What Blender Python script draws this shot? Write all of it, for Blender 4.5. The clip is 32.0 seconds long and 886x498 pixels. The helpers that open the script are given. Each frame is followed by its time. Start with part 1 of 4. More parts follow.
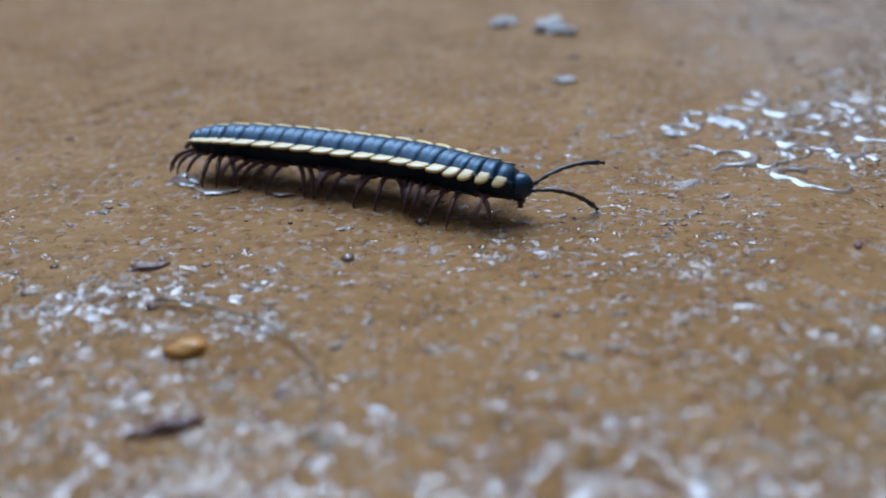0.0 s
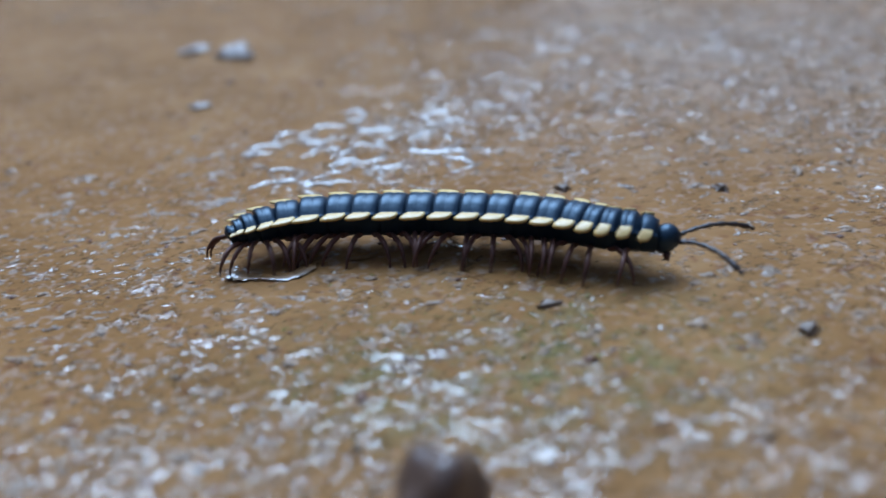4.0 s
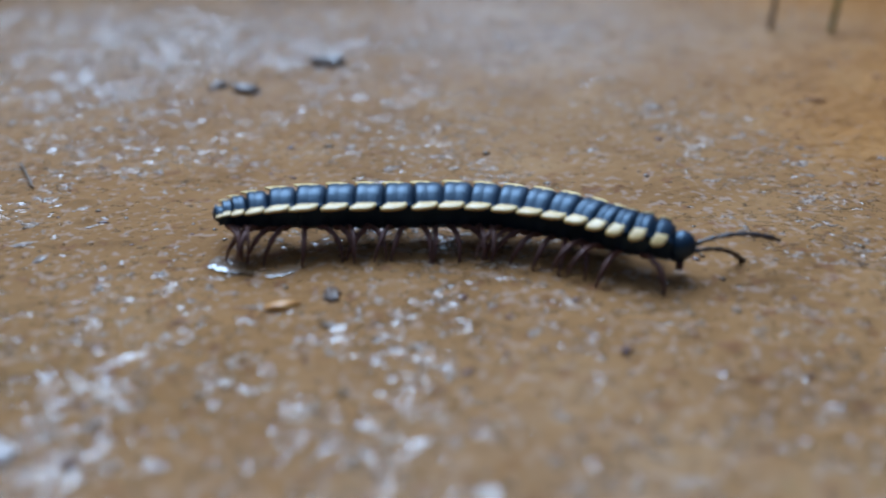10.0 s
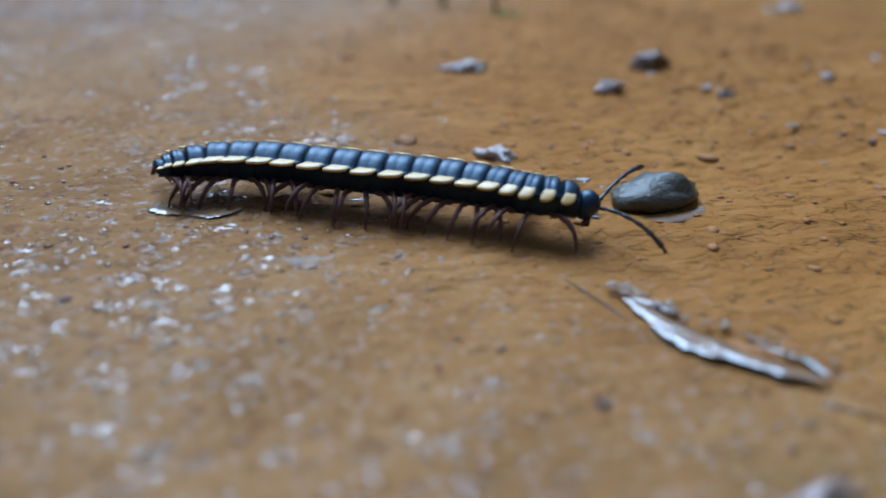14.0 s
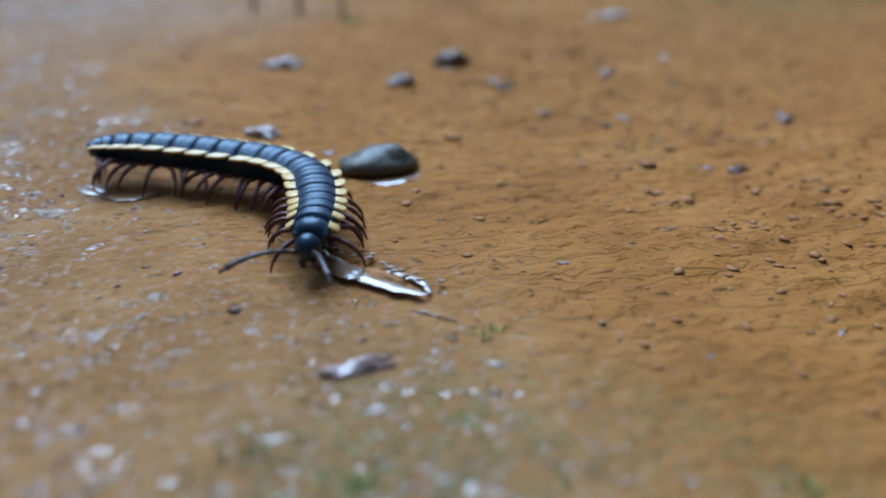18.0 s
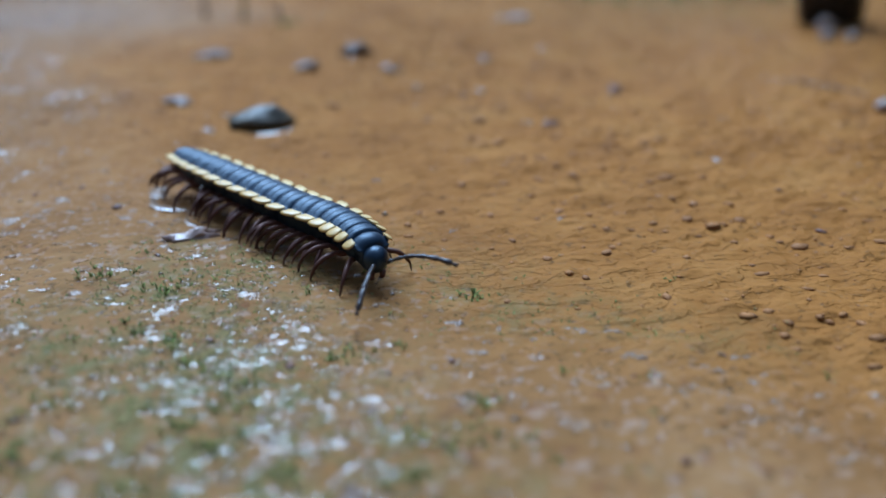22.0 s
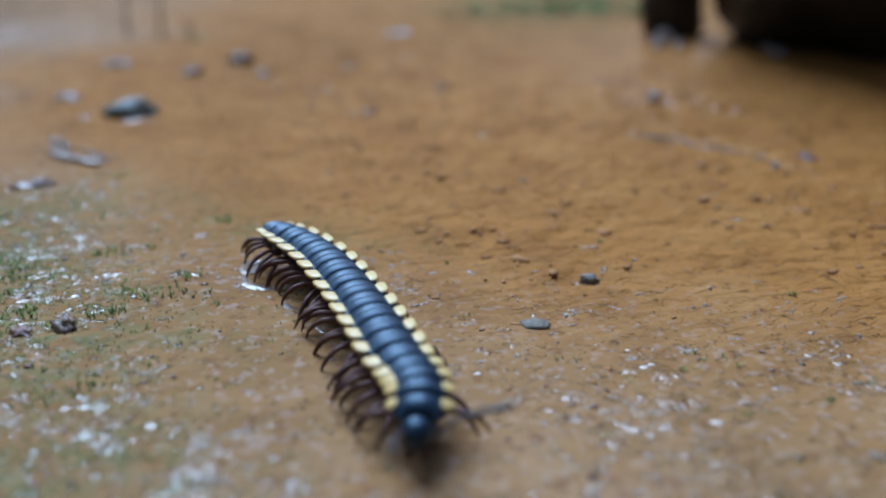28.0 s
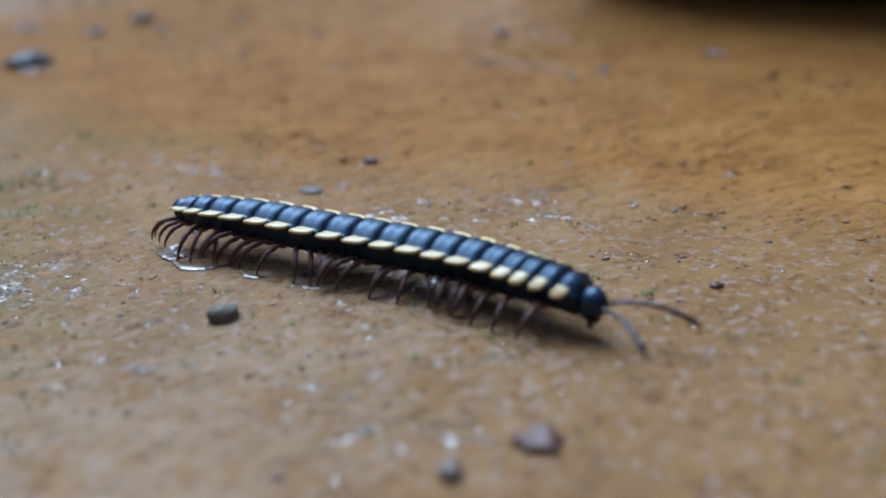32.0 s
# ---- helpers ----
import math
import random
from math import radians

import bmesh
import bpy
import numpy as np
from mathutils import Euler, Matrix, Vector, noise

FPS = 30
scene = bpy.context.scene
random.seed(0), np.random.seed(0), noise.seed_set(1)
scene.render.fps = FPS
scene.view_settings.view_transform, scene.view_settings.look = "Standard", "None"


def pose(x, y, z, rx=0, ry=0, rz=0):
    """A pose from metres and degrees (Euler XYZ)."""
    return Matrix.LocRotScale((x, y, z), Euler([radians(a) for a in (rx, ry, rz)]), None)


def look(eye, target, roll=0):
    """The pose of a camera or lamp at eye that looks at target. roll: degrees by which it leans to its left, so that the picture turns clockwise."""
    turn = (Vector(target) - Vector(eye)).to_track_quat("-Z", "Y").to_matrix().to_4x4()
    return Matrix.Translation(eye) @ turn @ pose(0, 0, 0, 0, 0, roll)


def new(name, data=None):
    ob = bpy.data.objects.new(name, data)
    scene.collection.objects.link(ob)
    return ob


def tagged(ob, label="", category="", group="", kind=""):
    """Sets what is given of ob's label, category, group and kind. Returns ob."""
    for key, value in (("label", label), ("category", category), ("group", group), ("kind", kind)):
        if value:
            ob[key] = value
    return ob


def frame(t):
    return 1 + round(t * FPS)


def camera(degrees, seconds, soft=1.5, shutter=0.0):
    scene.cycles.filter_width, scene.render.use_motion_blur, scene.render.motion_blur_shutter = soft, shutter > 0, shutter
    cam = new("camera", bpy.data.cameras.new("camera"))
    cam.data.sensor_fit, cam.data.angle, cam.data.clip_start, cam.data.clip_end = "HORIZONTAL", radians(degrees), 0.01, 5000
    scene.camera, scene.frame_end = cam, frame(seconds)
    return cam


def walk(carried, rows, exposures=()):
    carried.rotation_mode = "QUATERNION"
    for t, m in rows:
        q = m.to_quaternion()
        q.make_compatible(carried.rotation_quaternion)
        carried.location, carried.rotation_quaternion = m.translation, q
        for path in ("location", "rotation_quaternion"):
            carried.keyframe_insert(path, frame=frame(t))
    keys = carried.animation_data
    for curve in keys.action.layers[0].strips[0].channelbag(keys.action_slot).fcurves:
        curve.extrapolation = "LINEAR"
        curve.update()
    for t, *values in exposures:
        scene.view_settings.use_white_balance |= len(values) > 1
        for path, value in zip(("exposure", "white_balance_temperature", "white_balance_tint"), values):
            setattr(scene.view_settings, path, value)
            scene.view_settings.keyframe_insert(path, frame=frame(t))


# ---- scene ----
CM = 0.01

# ---- camera and its walk ----
cam = camera(52.5, 32.0, soft=1.7, shutter=0.4)
cam.data.dof.use_dof = True
cam.data.dof.focus_distance = 0.072
cam.data.dof.aperture_fstop = 16.5
walk(cam, [
    (0, pose(0.00000, -0.09063, 0.03357, 60.219, 1.933, -0.989)),
    (0.5, pose(0.00217, -0.09075, 0.03379, 60.275, 2.372, -1.184)),
    (1, pose(0.00808, -0.09365, 0.03384, 60.328, 2.384, -1.456)),
    (1.5, pose(0.01222, -0.09478, 0.03441, 60.311, 2.912, -1.845)),
    (2, pose(0.01845, -0.09707, 0.03536, 60.141, 3.660, -2.872)),
    (2.5, pose(0.02266, -0.09789, 0.03553, 60.113, 3.700, -3.139)),
    (3, pose(0.02841, -0.09769, 0.03607, 60.037, 4.278, -3.740)),
    (3.5, pose(0.03378, -0.09802, 0.03593, 59.973, 4.253, -3.418)),
    (4, pose(0.03974, -0.09796, 0.03579, 60.298, 4.340, -3.326)),
    (4.5, pose(0.05056, -0.09770, 0.03399, 60.533, 3.849, -3.105)),
    (6.5, pose(0.06488, -0.10462, 0.03061, 62.305, -1.025, -3.727)),
    (7, pose(0.07036, -0.10693, 0.03024, 62.476, -1.540, -3.937)),
    (7.5, pose(0.07880, -0.11090, 0.03077, 62.671, -1.551, -4.781)),
    (8, pose(0.08262, -0.11101, 0.03072, 62.871, -1.277, -5.683)),
    (8.5, pose(0.08653, -0.11243, 0.03118, 62.836, -0.925, -6.191)),
    (9, pose(0.09305, -0.11677, 0.03151, 62.722, -0.364, -7.191)),
    (9.5, pose(0.09989, -0.12042, 0.03140, 62.542, -0.108, -8.000)),
    (10, pose(0.10448, -0.12070, 0.03116, 62.462, 0.136, -8.411)),
    (10.5, pose(0.11007, -0.12494, 0.03035, 62.357, 0.409, -8.897)),
    (11, pose(0.11455, -0.12800, 0.02994, 62.616, -0.644, -8.932)),
    (11.5, pose(0.12095, -0.13090, 0.03009, 62.633, -0.794, -9.301)),
    (12, pose(0.12569, -0.13264, 0.03006, 62.649, -0.852, -9.479)),
    (12.5, pose(0.13259, -0.13533, 0.02988, 62.794, -0.840, -10.189)),
    (13, pose(0.13718, -0.13829, 0.02982, 62.834, -1.010, -10.516)),
    (13.5, pose(0.14226, -0.14105, 0.03022, 62.749, -1.119, -11.079)),
    (14, pose(0.14800, -0.14330, 0.03009, 62.824, -1.086, -11.499)),
    (14.5, pose(0.15575, -0.14646, 0.03033, 62.677, -1.030, -11.637)),
    (15, pose(0.16165, -0.14974, 0.03024, 62.833, -1.076, -12.428)),
    (15.5, pose(0.16407, -0.15187, 0.03026, 63.007, -1.304, -12.756)),
    (17.5, pose(0.17030, -0.15969, 0.03114, 63.518, -1.489, -12.668)),
    (18, pose(0.16722, -0.16181, 0.03160, 63.969, -1.367, -12.240)),
    (18.5, pose(0.16229, -0.16613, 0.03119, 64.285, -1.878, -11.150)),
    (19, pose(0.16257, -0.16851, 0.03149, 64.539, -1.402, -10.618)),
    (19.5, pose(0.16458, -0.17078, 0.03168, 64.674, -1.431, -10.685)),
    (20, pose(0.16761, -0.17557, 0.03160, 64.999, -1.506, -10.792)),
    (20.5, pose(0.16943, -0.17744, 0.03222, 65.257, -0.885, -11.161)),
    (21, pose(0.17428, -0.18181, 0.03197, 65.561, -0.286, -11.229)),
    (21.5, pose(0.17768, -0.18523, 0.03199, 65.639, -0.049, -11.444)),
    (22, pose(0.17996, -0.19001, 0.03176, 65.718, -0.357, -11.315)),
    (22.5, pose(0.18107, -0.19520, 0.03177, 65.827, -0.744, -11.078)),
    (23, pose(0.18454, -0.19783, 0.03222, 65.889, -0.742, -11.092)),
    (23.5, pose(0.18809, -0.19978, 0.03234, 66.039, -0.930, -10.985)),
    (24, pose(0.19130, -0.20286, 0.03252, 66.237, -0.756, -10.867)),
    (24.5, pose(0.19351, -0.20511, 0.03298, 66.561, -0.185, -11.354)),
    (25, pose(0.19433, -0.20664, 0.03321, 66.899, 0.121, -11.612)),
    (25.5, pose(0.19665, -0.21140, 0.03292, 67.022, -0.600, -11.380)),
    (27.5, pose(0.19956, -0.21737, 0.03295, 67.550, 0.190, -11.231)),
    (28, pose(0.19983, -0.21997, 0.03247, 67.694, 0.101, -11.154)),
    (28.5, pose(0.19996, -0.22528, 0.03151, 67.479, 0.066, -11.301)),
    (29, pose(0.19756, -0.23063, 0.03161, 66.501, -0.090, -13.266)),
    (29.5, pose(0.19652, -0.23899, 0.03062, 66.796, -0.382, -13.126)),
    (30, pose(0.20013, -0.24325, 0.02983, 66.818, -0.490, -13.130)),
    (30.5, pose(0.20458, -0.24463, 0.02964, 66.483, 0.199, -13.058)),
    (31, pose(0.21091, -0.24521, 0.02955, 66.259, 0.352, -12.825)),
    (31.5, pose(0.21125, -0.24460, 0.02955, 66.259, 1.028, -12.642)),
    (32, pose(0.21402, -0.24354, 0.02980, 66.308, 2.231, -13.190)),
], exposures=[(0, 1.2), (8, 1.22), (15, 1.27), (32, 1.31)])

# ---- world and sun: blue sky over a shaded place ringed by an added dark hedge, a bright cloud as the sun ----
SUN_ELEVATION, SUN_TURN = radians(56), radians(-8)
world = bpy.data.worlds.new("overcast_sky")
scene.world = world
world.use_nodes = True
wn = world.node_tree.nodes
sky = wn.new("ShaderNodeTexSky")
sky.sky_type = "NISHITA"
sky.sun_disc = False
sky.sun_elevation = SUN_ELEVATION
sky.sun_rotation = SUN_TURN
sky.air_density, sky.dust_density, sky.ozone_density = 1.0, 0.6, 2.5
wn["Background"].inputs["Strength"].default_value = 0.07
world.node_tree.links.new(sky.outputs["Color"], wn["Background"].inputs["Color"])

sun_data = bpy.data.lights.new("overcast_sun", "SUN")
sun_data.energy = 2.9
sun_data.angle = radians(44)
sun_data.color = (0.43, 0.66, 1.0)
sun = new("overcast_sun", sun_data)
sun.matrix_world = look((math.sin(SUN_TURN) * math.cos(SUN_ELEVATION), math.cos(SUN_TURN) * math.cos(SUN_ELEVATION), math.sin(SUN_ELEVATION)), (0, 0, 0))


# ---- materials ----
def material(name):
    m = bpy.data.materials.new(name)
    m.use_nodes = True
    nt = m.node_tree
    return m, nt, nt.nodes["Principled BSDF"]


def node(nt, kind, **values):
    n = nt.nodes.new(kind)
    for k, v in values.items():
        n.inputs[k.replace("_", " ")].default_value = v
    return n


def noise_node(nt, coords, scale, detail=4.0, rough=0.55, distortion=0.0):
    n = node(nt, "ShaderNodeTexNoise", Scale=scale, Detail=detail, Roughness=rough, Distortion=distortion)
    nt.links.new(coords, n.inputs["Vector"])
    return n.outputs["Fac"]


def ramp(nt, fac, stops):
    r = nt.nodes.new("ShaderNodeValToRGB")
    while len(r.color_ramp.elements) < len(stops):
        r.color_ramp.elements.new(0.5)
    for e, (p, c) in zip(r.color_ramp.elements, stops):
        e.position = p
        e.color = (*c, 1) if len(c) == 3 else c
    nt.links.new(fac, r.inputs["Fac"])
    return r.outputs["Color"]


def grey(v):
    return (v, v, v)


def mix(nt, fac, a, b, kind="MIX"):
    m = nt.nodes.new("ShaderNodeMix")
    m.data_type = "RGBA"
    m.blend_type = kind
    for value, socket in ((fac, m.inputs[0]), (a, m.inputs[6]), (b, m.inputs[7])):
        if isinstance(value, bpy.types.NodeSocket):
            nt.links.new(value, socket)
        else:
            socket.default_value = value if isinstance(value, float) else (*value, 1)
    return m.outputs[2]


def bump(nt, bsdf, height, distance, strength=1.0, socket="Normal", after=None):
    b = nt.nodes.new("ShaderNodeBump")
    b.inputs["Distance"].default_value = distance
    b.inputs["Strength"].default_value = strength
    nt.links.new(height, b.inputs["Height"])
    if after is not None:
        nt.links.new(after, b.inputs["Normal"])
    nt.links.new(b.outputs["Normal"], bsdf.inputs[socket])
    return b.outputs["Normal"]


def calc(nt, operation, a, b, clamp=False):
    n = nt.nodes.new("ShaderNodeMath")
    n.operation = operation
    n.use_clamp = clamp
    for k, v in enumerate((a, b)):
        if isinstance(v, bpy.types.NodeSocket):
            nt.links.new(v, n.inputs[k])
        else:
            n.inputs[k].default_value = v
    return n.outputs[0]


def wet_clay():
    m, nt, p = material("wet_clay")
    at = nt.nodes.new("ShaderNodeTexCoord").outputs["Object"]
    # ochre silt, with greyer worn stretches and fine dark silt
    large = noise_node(nt, at, 14.0, 3.0)
    mid = noise_node(nt, at, 95.0, 5.0, 0.6)
    fine = noise_node(nt, at, 900.0, 6.0, 0.65)
    ochre = ramp(nt, mid, [(0.25, (0.250, 0.088, 0.018)), (0.5, (0.355, 0.132, 0.028)), (0.78, (0.425, 0.178, 0.045))])
    tan = ramp(nt, mid, [(0.25, (0.192, 0.084, 0.027)), (0.55, (0.290, 0.136, 0.050)), (0.8, (0.365, 0.190, 0.082))])
    worn = nt.nodes.new("ShaderNodeAttribute")
    worn.attribute_name = "worn"
    base = mix(nt, worn.outputs["Fac"], ochre, tan)
    pale = nt.nodes.new("ShaderNodeAttribute")
    pale.attribute_name = "pale"
    # pale colour stands in for sky reflected in the film, and for pale grain
    pale_sheen = mix(nt, mid, (0.30, 0.17, 0.10), (0.47, 0.33, 0.24))
    base = mix(nt, calc(nt, "MULTIPLY", pale.outputs["Fac"], ramp(nt, noise_node(nt, at, 330.0, 5.0, 0.65), [(0.38, grey(0.15)), (0.58, grey(0.85))])), base, pale_sheen)
    base = mix(nt, ramp(nt, large, [(0.4, grey(0.0)), (0.65, grey(0.35))]), base, (0.248, 0.094, 0.019))
    base = mix(nt, ramp(nt, fine, [(0.3, grey(0.75)), (0.42, grey(0.0))]), base, (0.034, 0.018, 0.008))
    base = mix(nt, ramp(nt, noise_node(nt, at, 2100.0, 3.0), [(0.62, grey(0.0)), (0.75, grey(0.5))]), base, (0.201, 0.143, 0.084))
    # pinkish and grey grains between the ochre ones
    grains = ramp(nt, noise_node(nt, at, 1250.0, 2.0, 0.5), [(0.56, grey(0.0)), (0.66, grey(0.7))])
    base = mix(nt, calc(nt, "MULTIPLY", grains, worn.outputs["Fac"]), base, (0.36, 0.22, 0.15))
    rust = ramp(nt, noise_node(nt, at, 640.0, 2.0, 0.5), [(0.60, grey(0.0)), (0.70, grey(0.6))])
    base = mix(nt, calc(nt, "MULTIPLY", rust, worn.outputs["Fac"]), base, (0.17, 0.058, 0.024))
    algae = nt.nodes.new("ShaderNodeAttribute")
    algae.attribute_name = "algae"
    green = mix(nt, fine, (0.105, 0.098, 0.030), (0.20, 0.175, 0.075))
    tufty = ramp(nt, noise_node(nt, at, 520.0, 4.0, 0.65), [(0.42, grey(0.12)), (0.60, grey(0.95))])
    base = mix(nt, calc(nt, "MULTIPLY", algae.outputs["Fac"], tufty), base, green)
    nt.links.new(base, p.inputs["Base Color"])
    p.inputs["Roughness"].default_value = 0.75
    p.inputs["Specular IOR Level"].default_value = 0.08
    lie = nt.nodes.new("ShaderNodeMapping")
    lie.inputs["Rotation"].default_value = (0, 0, -0.25)
    lie.inputs["Scale"].default_value = (1.0, 2.3, 1.0)
    nt.links.new(at, lie.inputs["Vector"])
    plates = noise_node(nt, lie.outputs[0], 235.0, 5.0, 0.55, 0.4)
    crumbs = ramp(nt, plates, [(0.36, grey(0.0)), (0.40, grey(0.30)), (0.49, grey(0.36)), (0.52, grey(0.62)), (0.60, grey(0.70)), (0.64, grey(1.0))])
    crumbs = mix(nt, worn.outputs["Fac"], crumbs, (0.5, 0.5, 0.5))
    pimples = noise_node(nt, at, 820.0, 3.0, 0.6, 0.6)
    n1 = bump(nt, p, fine, 0.00012, 0.6)
    n1 = bump(nt, p, pimples, 0.0002, 0.7, after=n1)
    bump(nt, p, crumbs, 0.00055, 0.9, after=n1)
    # water lies over the floor in ragged patches, drawn up by the grains in them, and as a still sheet by the log
    wet = nt.nodes.new("ShaderNodeAttribute")
    wet.attribute_name = "wet"
    speck = nt.nodes.new("ShaderNodeAttribute")
    speck.attribute_name = "speck"
    stretch = nt.nodes.new("ShaderNodeMapping")
    stretch.inputs["Scale"].default_value = (1.0, 1.35, 1.0)
    nt.links.new(at, stretch.inputs["Vector"])
    flow = stretch.outputs[0]
    edge_noise = calc(nt, "ADD", calc(nt, "MULTIPLY", noise_node(nt, flow, 290.0, 6.0, 0.74, 0.6), 0.55), calc(nt, "MULTIPLY", noise_node(nt, flow, 950.0, 3.0, 0.6, 0.8), 0.45))
    level = calc(nt, "SUBTRACT", 0.655, calc(nt, "MULTIPLY", speck.outputs["Fac"], 0.20))
    patches = calc(nt, "MULTIPLY", calc(nt, "SUBTRACT", edge_noise, level), 22.0, True)
    nt.links.new(calc(nt, "ADD", patches, wet.outputs["Fac"], True), p.inputs["Coat Weight"])
    p.inputs["Coat Roughness"].default_value = 0.04
    p.inputs["Coat IOR"].default_value = 1.6
    ripples = noise_node(nt, flow, 760.0, 2.0, 0.5, 0.5)
    n2 = bump(nt, p, calc(nt, "MULTIPLY", patches, ripples), 0.0006, 1.0, socket="Coat Normal")
    bump(nt, p, patches, 0.00016, 1.0, socket="Coat Normal", after=n2)
    return m


def wet_solid(name, dark, light, scale=600.0, rough=0.35, coat=0.8, relief=0.00015, glint=0.0):
    m, nt, p = material(name)
    at = nt.nodes.new("ShaderNodeTexCoord").outputs["Object"]
    n = noise_node(nt, at, scale, 5.0, 0.6)
    tone = ramp(nt, n, [(0.3, dark), (0.7, light)])
    spots = ramp(nt, noise_node(nt, at, scale * 0.3, 2.0), [(0.45, grey(0.0)), (0.7, grey(0.55))])
    tone = mix(nt, spots, tone, tuple(0.55 * c for c in dark))
    isl = nt.nodes.new("ShaderNodeNewGeometry").outputs["Random Per Island"]
    tone = mix(nt, ramp(nt, isl, [(0.0, grey(0.0)), (1.0, grey(0.45))]), tone, light)
    nt.links.new(tone, p.inputs["Base Color"])
    p.inputs["Roughness"].default_value = rough
    p.inputs["Coat Weight"].default_value = coat
    p.inputs["Coat Roughness"].default_value = 0.07
    p.inputs["Coat IOR"].default_value = 1.5 if glint else 1.33
    bump(nt, p, n, relief, 0.7)
    if glint:
        bump(nt, p, noise_node(nt, at, scale * 1.3, 3.0, 0.6, 0.5), glint, 1.0, socket="Coat Normal")
    return m


def shell_material(name, dark, light, rough, tint=(1, 1, 1)):
    m, nt, p = material(name)
    at = nt.nodes.new("ShaderNodeTexCoord").outputs["Object"]
    n = noise_node(nt, at, 1500.0, 4.0, 0.6)
    patch = noise_node(nt, at, 380.0, 2.0)
    nt.links.new(ramp(nt, patch, [(0.3, dark), (0.75, light)]), p.inputs["Base Color"])
    r = ramp(nt, n, [(0.3, grey(rough * 0.8)), (0.7, grey(rough * 1.35))])
    nt.links.new(r, p.inputs["Roughness"])
    p.inputs["IOR"].default_value = 1.58
    p.inputs["Specular Tint"].default_value = (*tint, 1)
    bump(nt, p, n, 0.00004, 0.6)
    return m


def water_film():
    """A thin rim of water over clay: the clay shows through, the surface is smooth."""
    m, nt, p = material("water_over_clay")
    at = nt.nodes.new("ShaderNodeTexCoord").outputs["Object"]
    tone = ramp(nt, noise_node(nt, at, 700.0, 3.0), [(0.3, (0.15, 0.066, 0.018)), (0.7, (0.25, 0.11, 0.03))])
    nt.links.new(tone, p.inputs["Base Color"])
    p.inputs["Roughness"].default_value = 0.5
    p.inputs["Coat Weight"].default_value = 1.0
    p.inputs["Coat Roughness"].default_value = 0.03
    p.inputs["Coat IOR"].default_value = 1.62
    return m


CLAY = wet_clay()
GRIT = wet_solid("wet_grit", (0.073, 0.036, 0.015), (0.264, 0.145, 0.066), 1500.0)
RED_GRIT = wet_solid("wet_red_grit", (0.079, 0.023, 0.011), (0.238, 0.086, 0.040), 1500.0, 0.5, 0.5, 0.0004, 0.0004)
FLAKE = wet_solid("silt_flake", (0.235, 0.084, 0.018), (0.40, 0.152, 0.036), 700.0, 0.8, 0.0)
PEBBLE = wet_solid("dark_pebble", (0.012, 0.011, 0.006), (0.105, 0.082, 0.042), 520.0, 0.5, 0.25, 0.0009, 0.0005)
CRUMB = wet_solid("brown_crumb", (0.050, 0.024, 0.011), (0.20, 0.098, 0.045), 900.0, 0.5, 0.4, 0.0005, 0.0005)
# lump tone lightened to stand in for sky glint on wet clay
PALE_GLINT = wet_solid("pale_lump", (0.24, 0.155, 0.11), (0.52, 0.40, 0.33), 900.0, 0.4, 0.8, 0.0006, 0.0007)
PINK = wet_solid("pink_wood", (0.20, 0.10, 0.07), (0.42, 0.27, 0.21), 700.0, 0.4, 1.0, 0.0004)
STONE = wet_solid("grey_brown_stone", (0.075, 0.050, 0.030), (0.20, 0.145, 0.095), 800.0, 0.7, 0.12, 0.0005)
BLUE = wet_solid("blue_grey_pebble", (0.020, 0.023, 0.030), (0.079, 0.092, 0.112), 500.0, 0.6, 0.25)
ORANGE = wet_solid("orange_flake", (0.42, 0.14, 0.015), (0.62, 0.25, 0.04), 400.0, 0.5, 0.3)
NUT = wet_solid("brown_seed_coat", (0.033, 0.013, 0.008), (0.172, 0.092, 0.059), 420.0, 0.45, 0.8)
ROOT = wet_solid("brown_root", (0.09, 0.05, 0.025), (0.22, 0.13, 0.07), 900.0, 0.5, 0.5)
BARK = wet_solid("rotten_bark", (0.005, 0.003, 0.002), (0.023, 0.012, 0.006), 120.0, 0.8, 0.5, 0.0012, 0.004)
MOSS = wet_solid("moss_green", (0.10, 0.125, 0.022), (0.28, 0.31, 0.085), 900.0, 0.6, 0.4)
WATER = water_film()
BEAD = wet_solid("wet_clay_bead", (0.15, 0.064, 0.018), (0.42, 0.24, 0.13), 1300.0, 0.5, 1.0, 0.0004, 0.0009)
STEM = wet_solid("green_stem", (0.07, 0.085, 0.012), (0.20, 0.21, 0.04), 300.0, 0.45, 0.4)
SKY_SCREEN = wet_solid("sky_screen_green", (0.008, 0.010, 0.004), (0.035, 0.042, 0.018), 3.0, 0.8, 0.0, 0.02)
BLACK = shell_material("black_cuticle", (0.005, 0.010, 0.018), (0.011, 0.021, 0.036), 0.40, (0.55, 0.80, 1.0))
YELLOW = shell_material("yellow_cuticle", (0.56, 0.31, 0.075), (0.74, 0.50, 0.20), 0.40)
LEG = shell_material("brown_leg_cuticle", (0.046, 0.016, 0.010), (0.155, 0.062, 0.044), 0.42, (0.75, 0.55, 0.5))
FEELER = shell_material("dark_feeler_cuticle", (0.012, 0.007, 0.006), (0.04, 0.022, 0.018), 0.35)


# ---- mesh helpers ----
def part(name, bm, mat, parent=None, label="", smooth=True):
    me = bpy.data.meshes.new(name)
    bm.to_mesh(me)
    bm.free()
    me.materials.append(mat)
    if smooth:
        me.polygons.foreach_set("use_smooth", [True] * len(me.polygons))
    ob = new(name, me)
    if parent is not None:
        ob.parent = parent
    if label:
        ob["label"] = label
    return ob


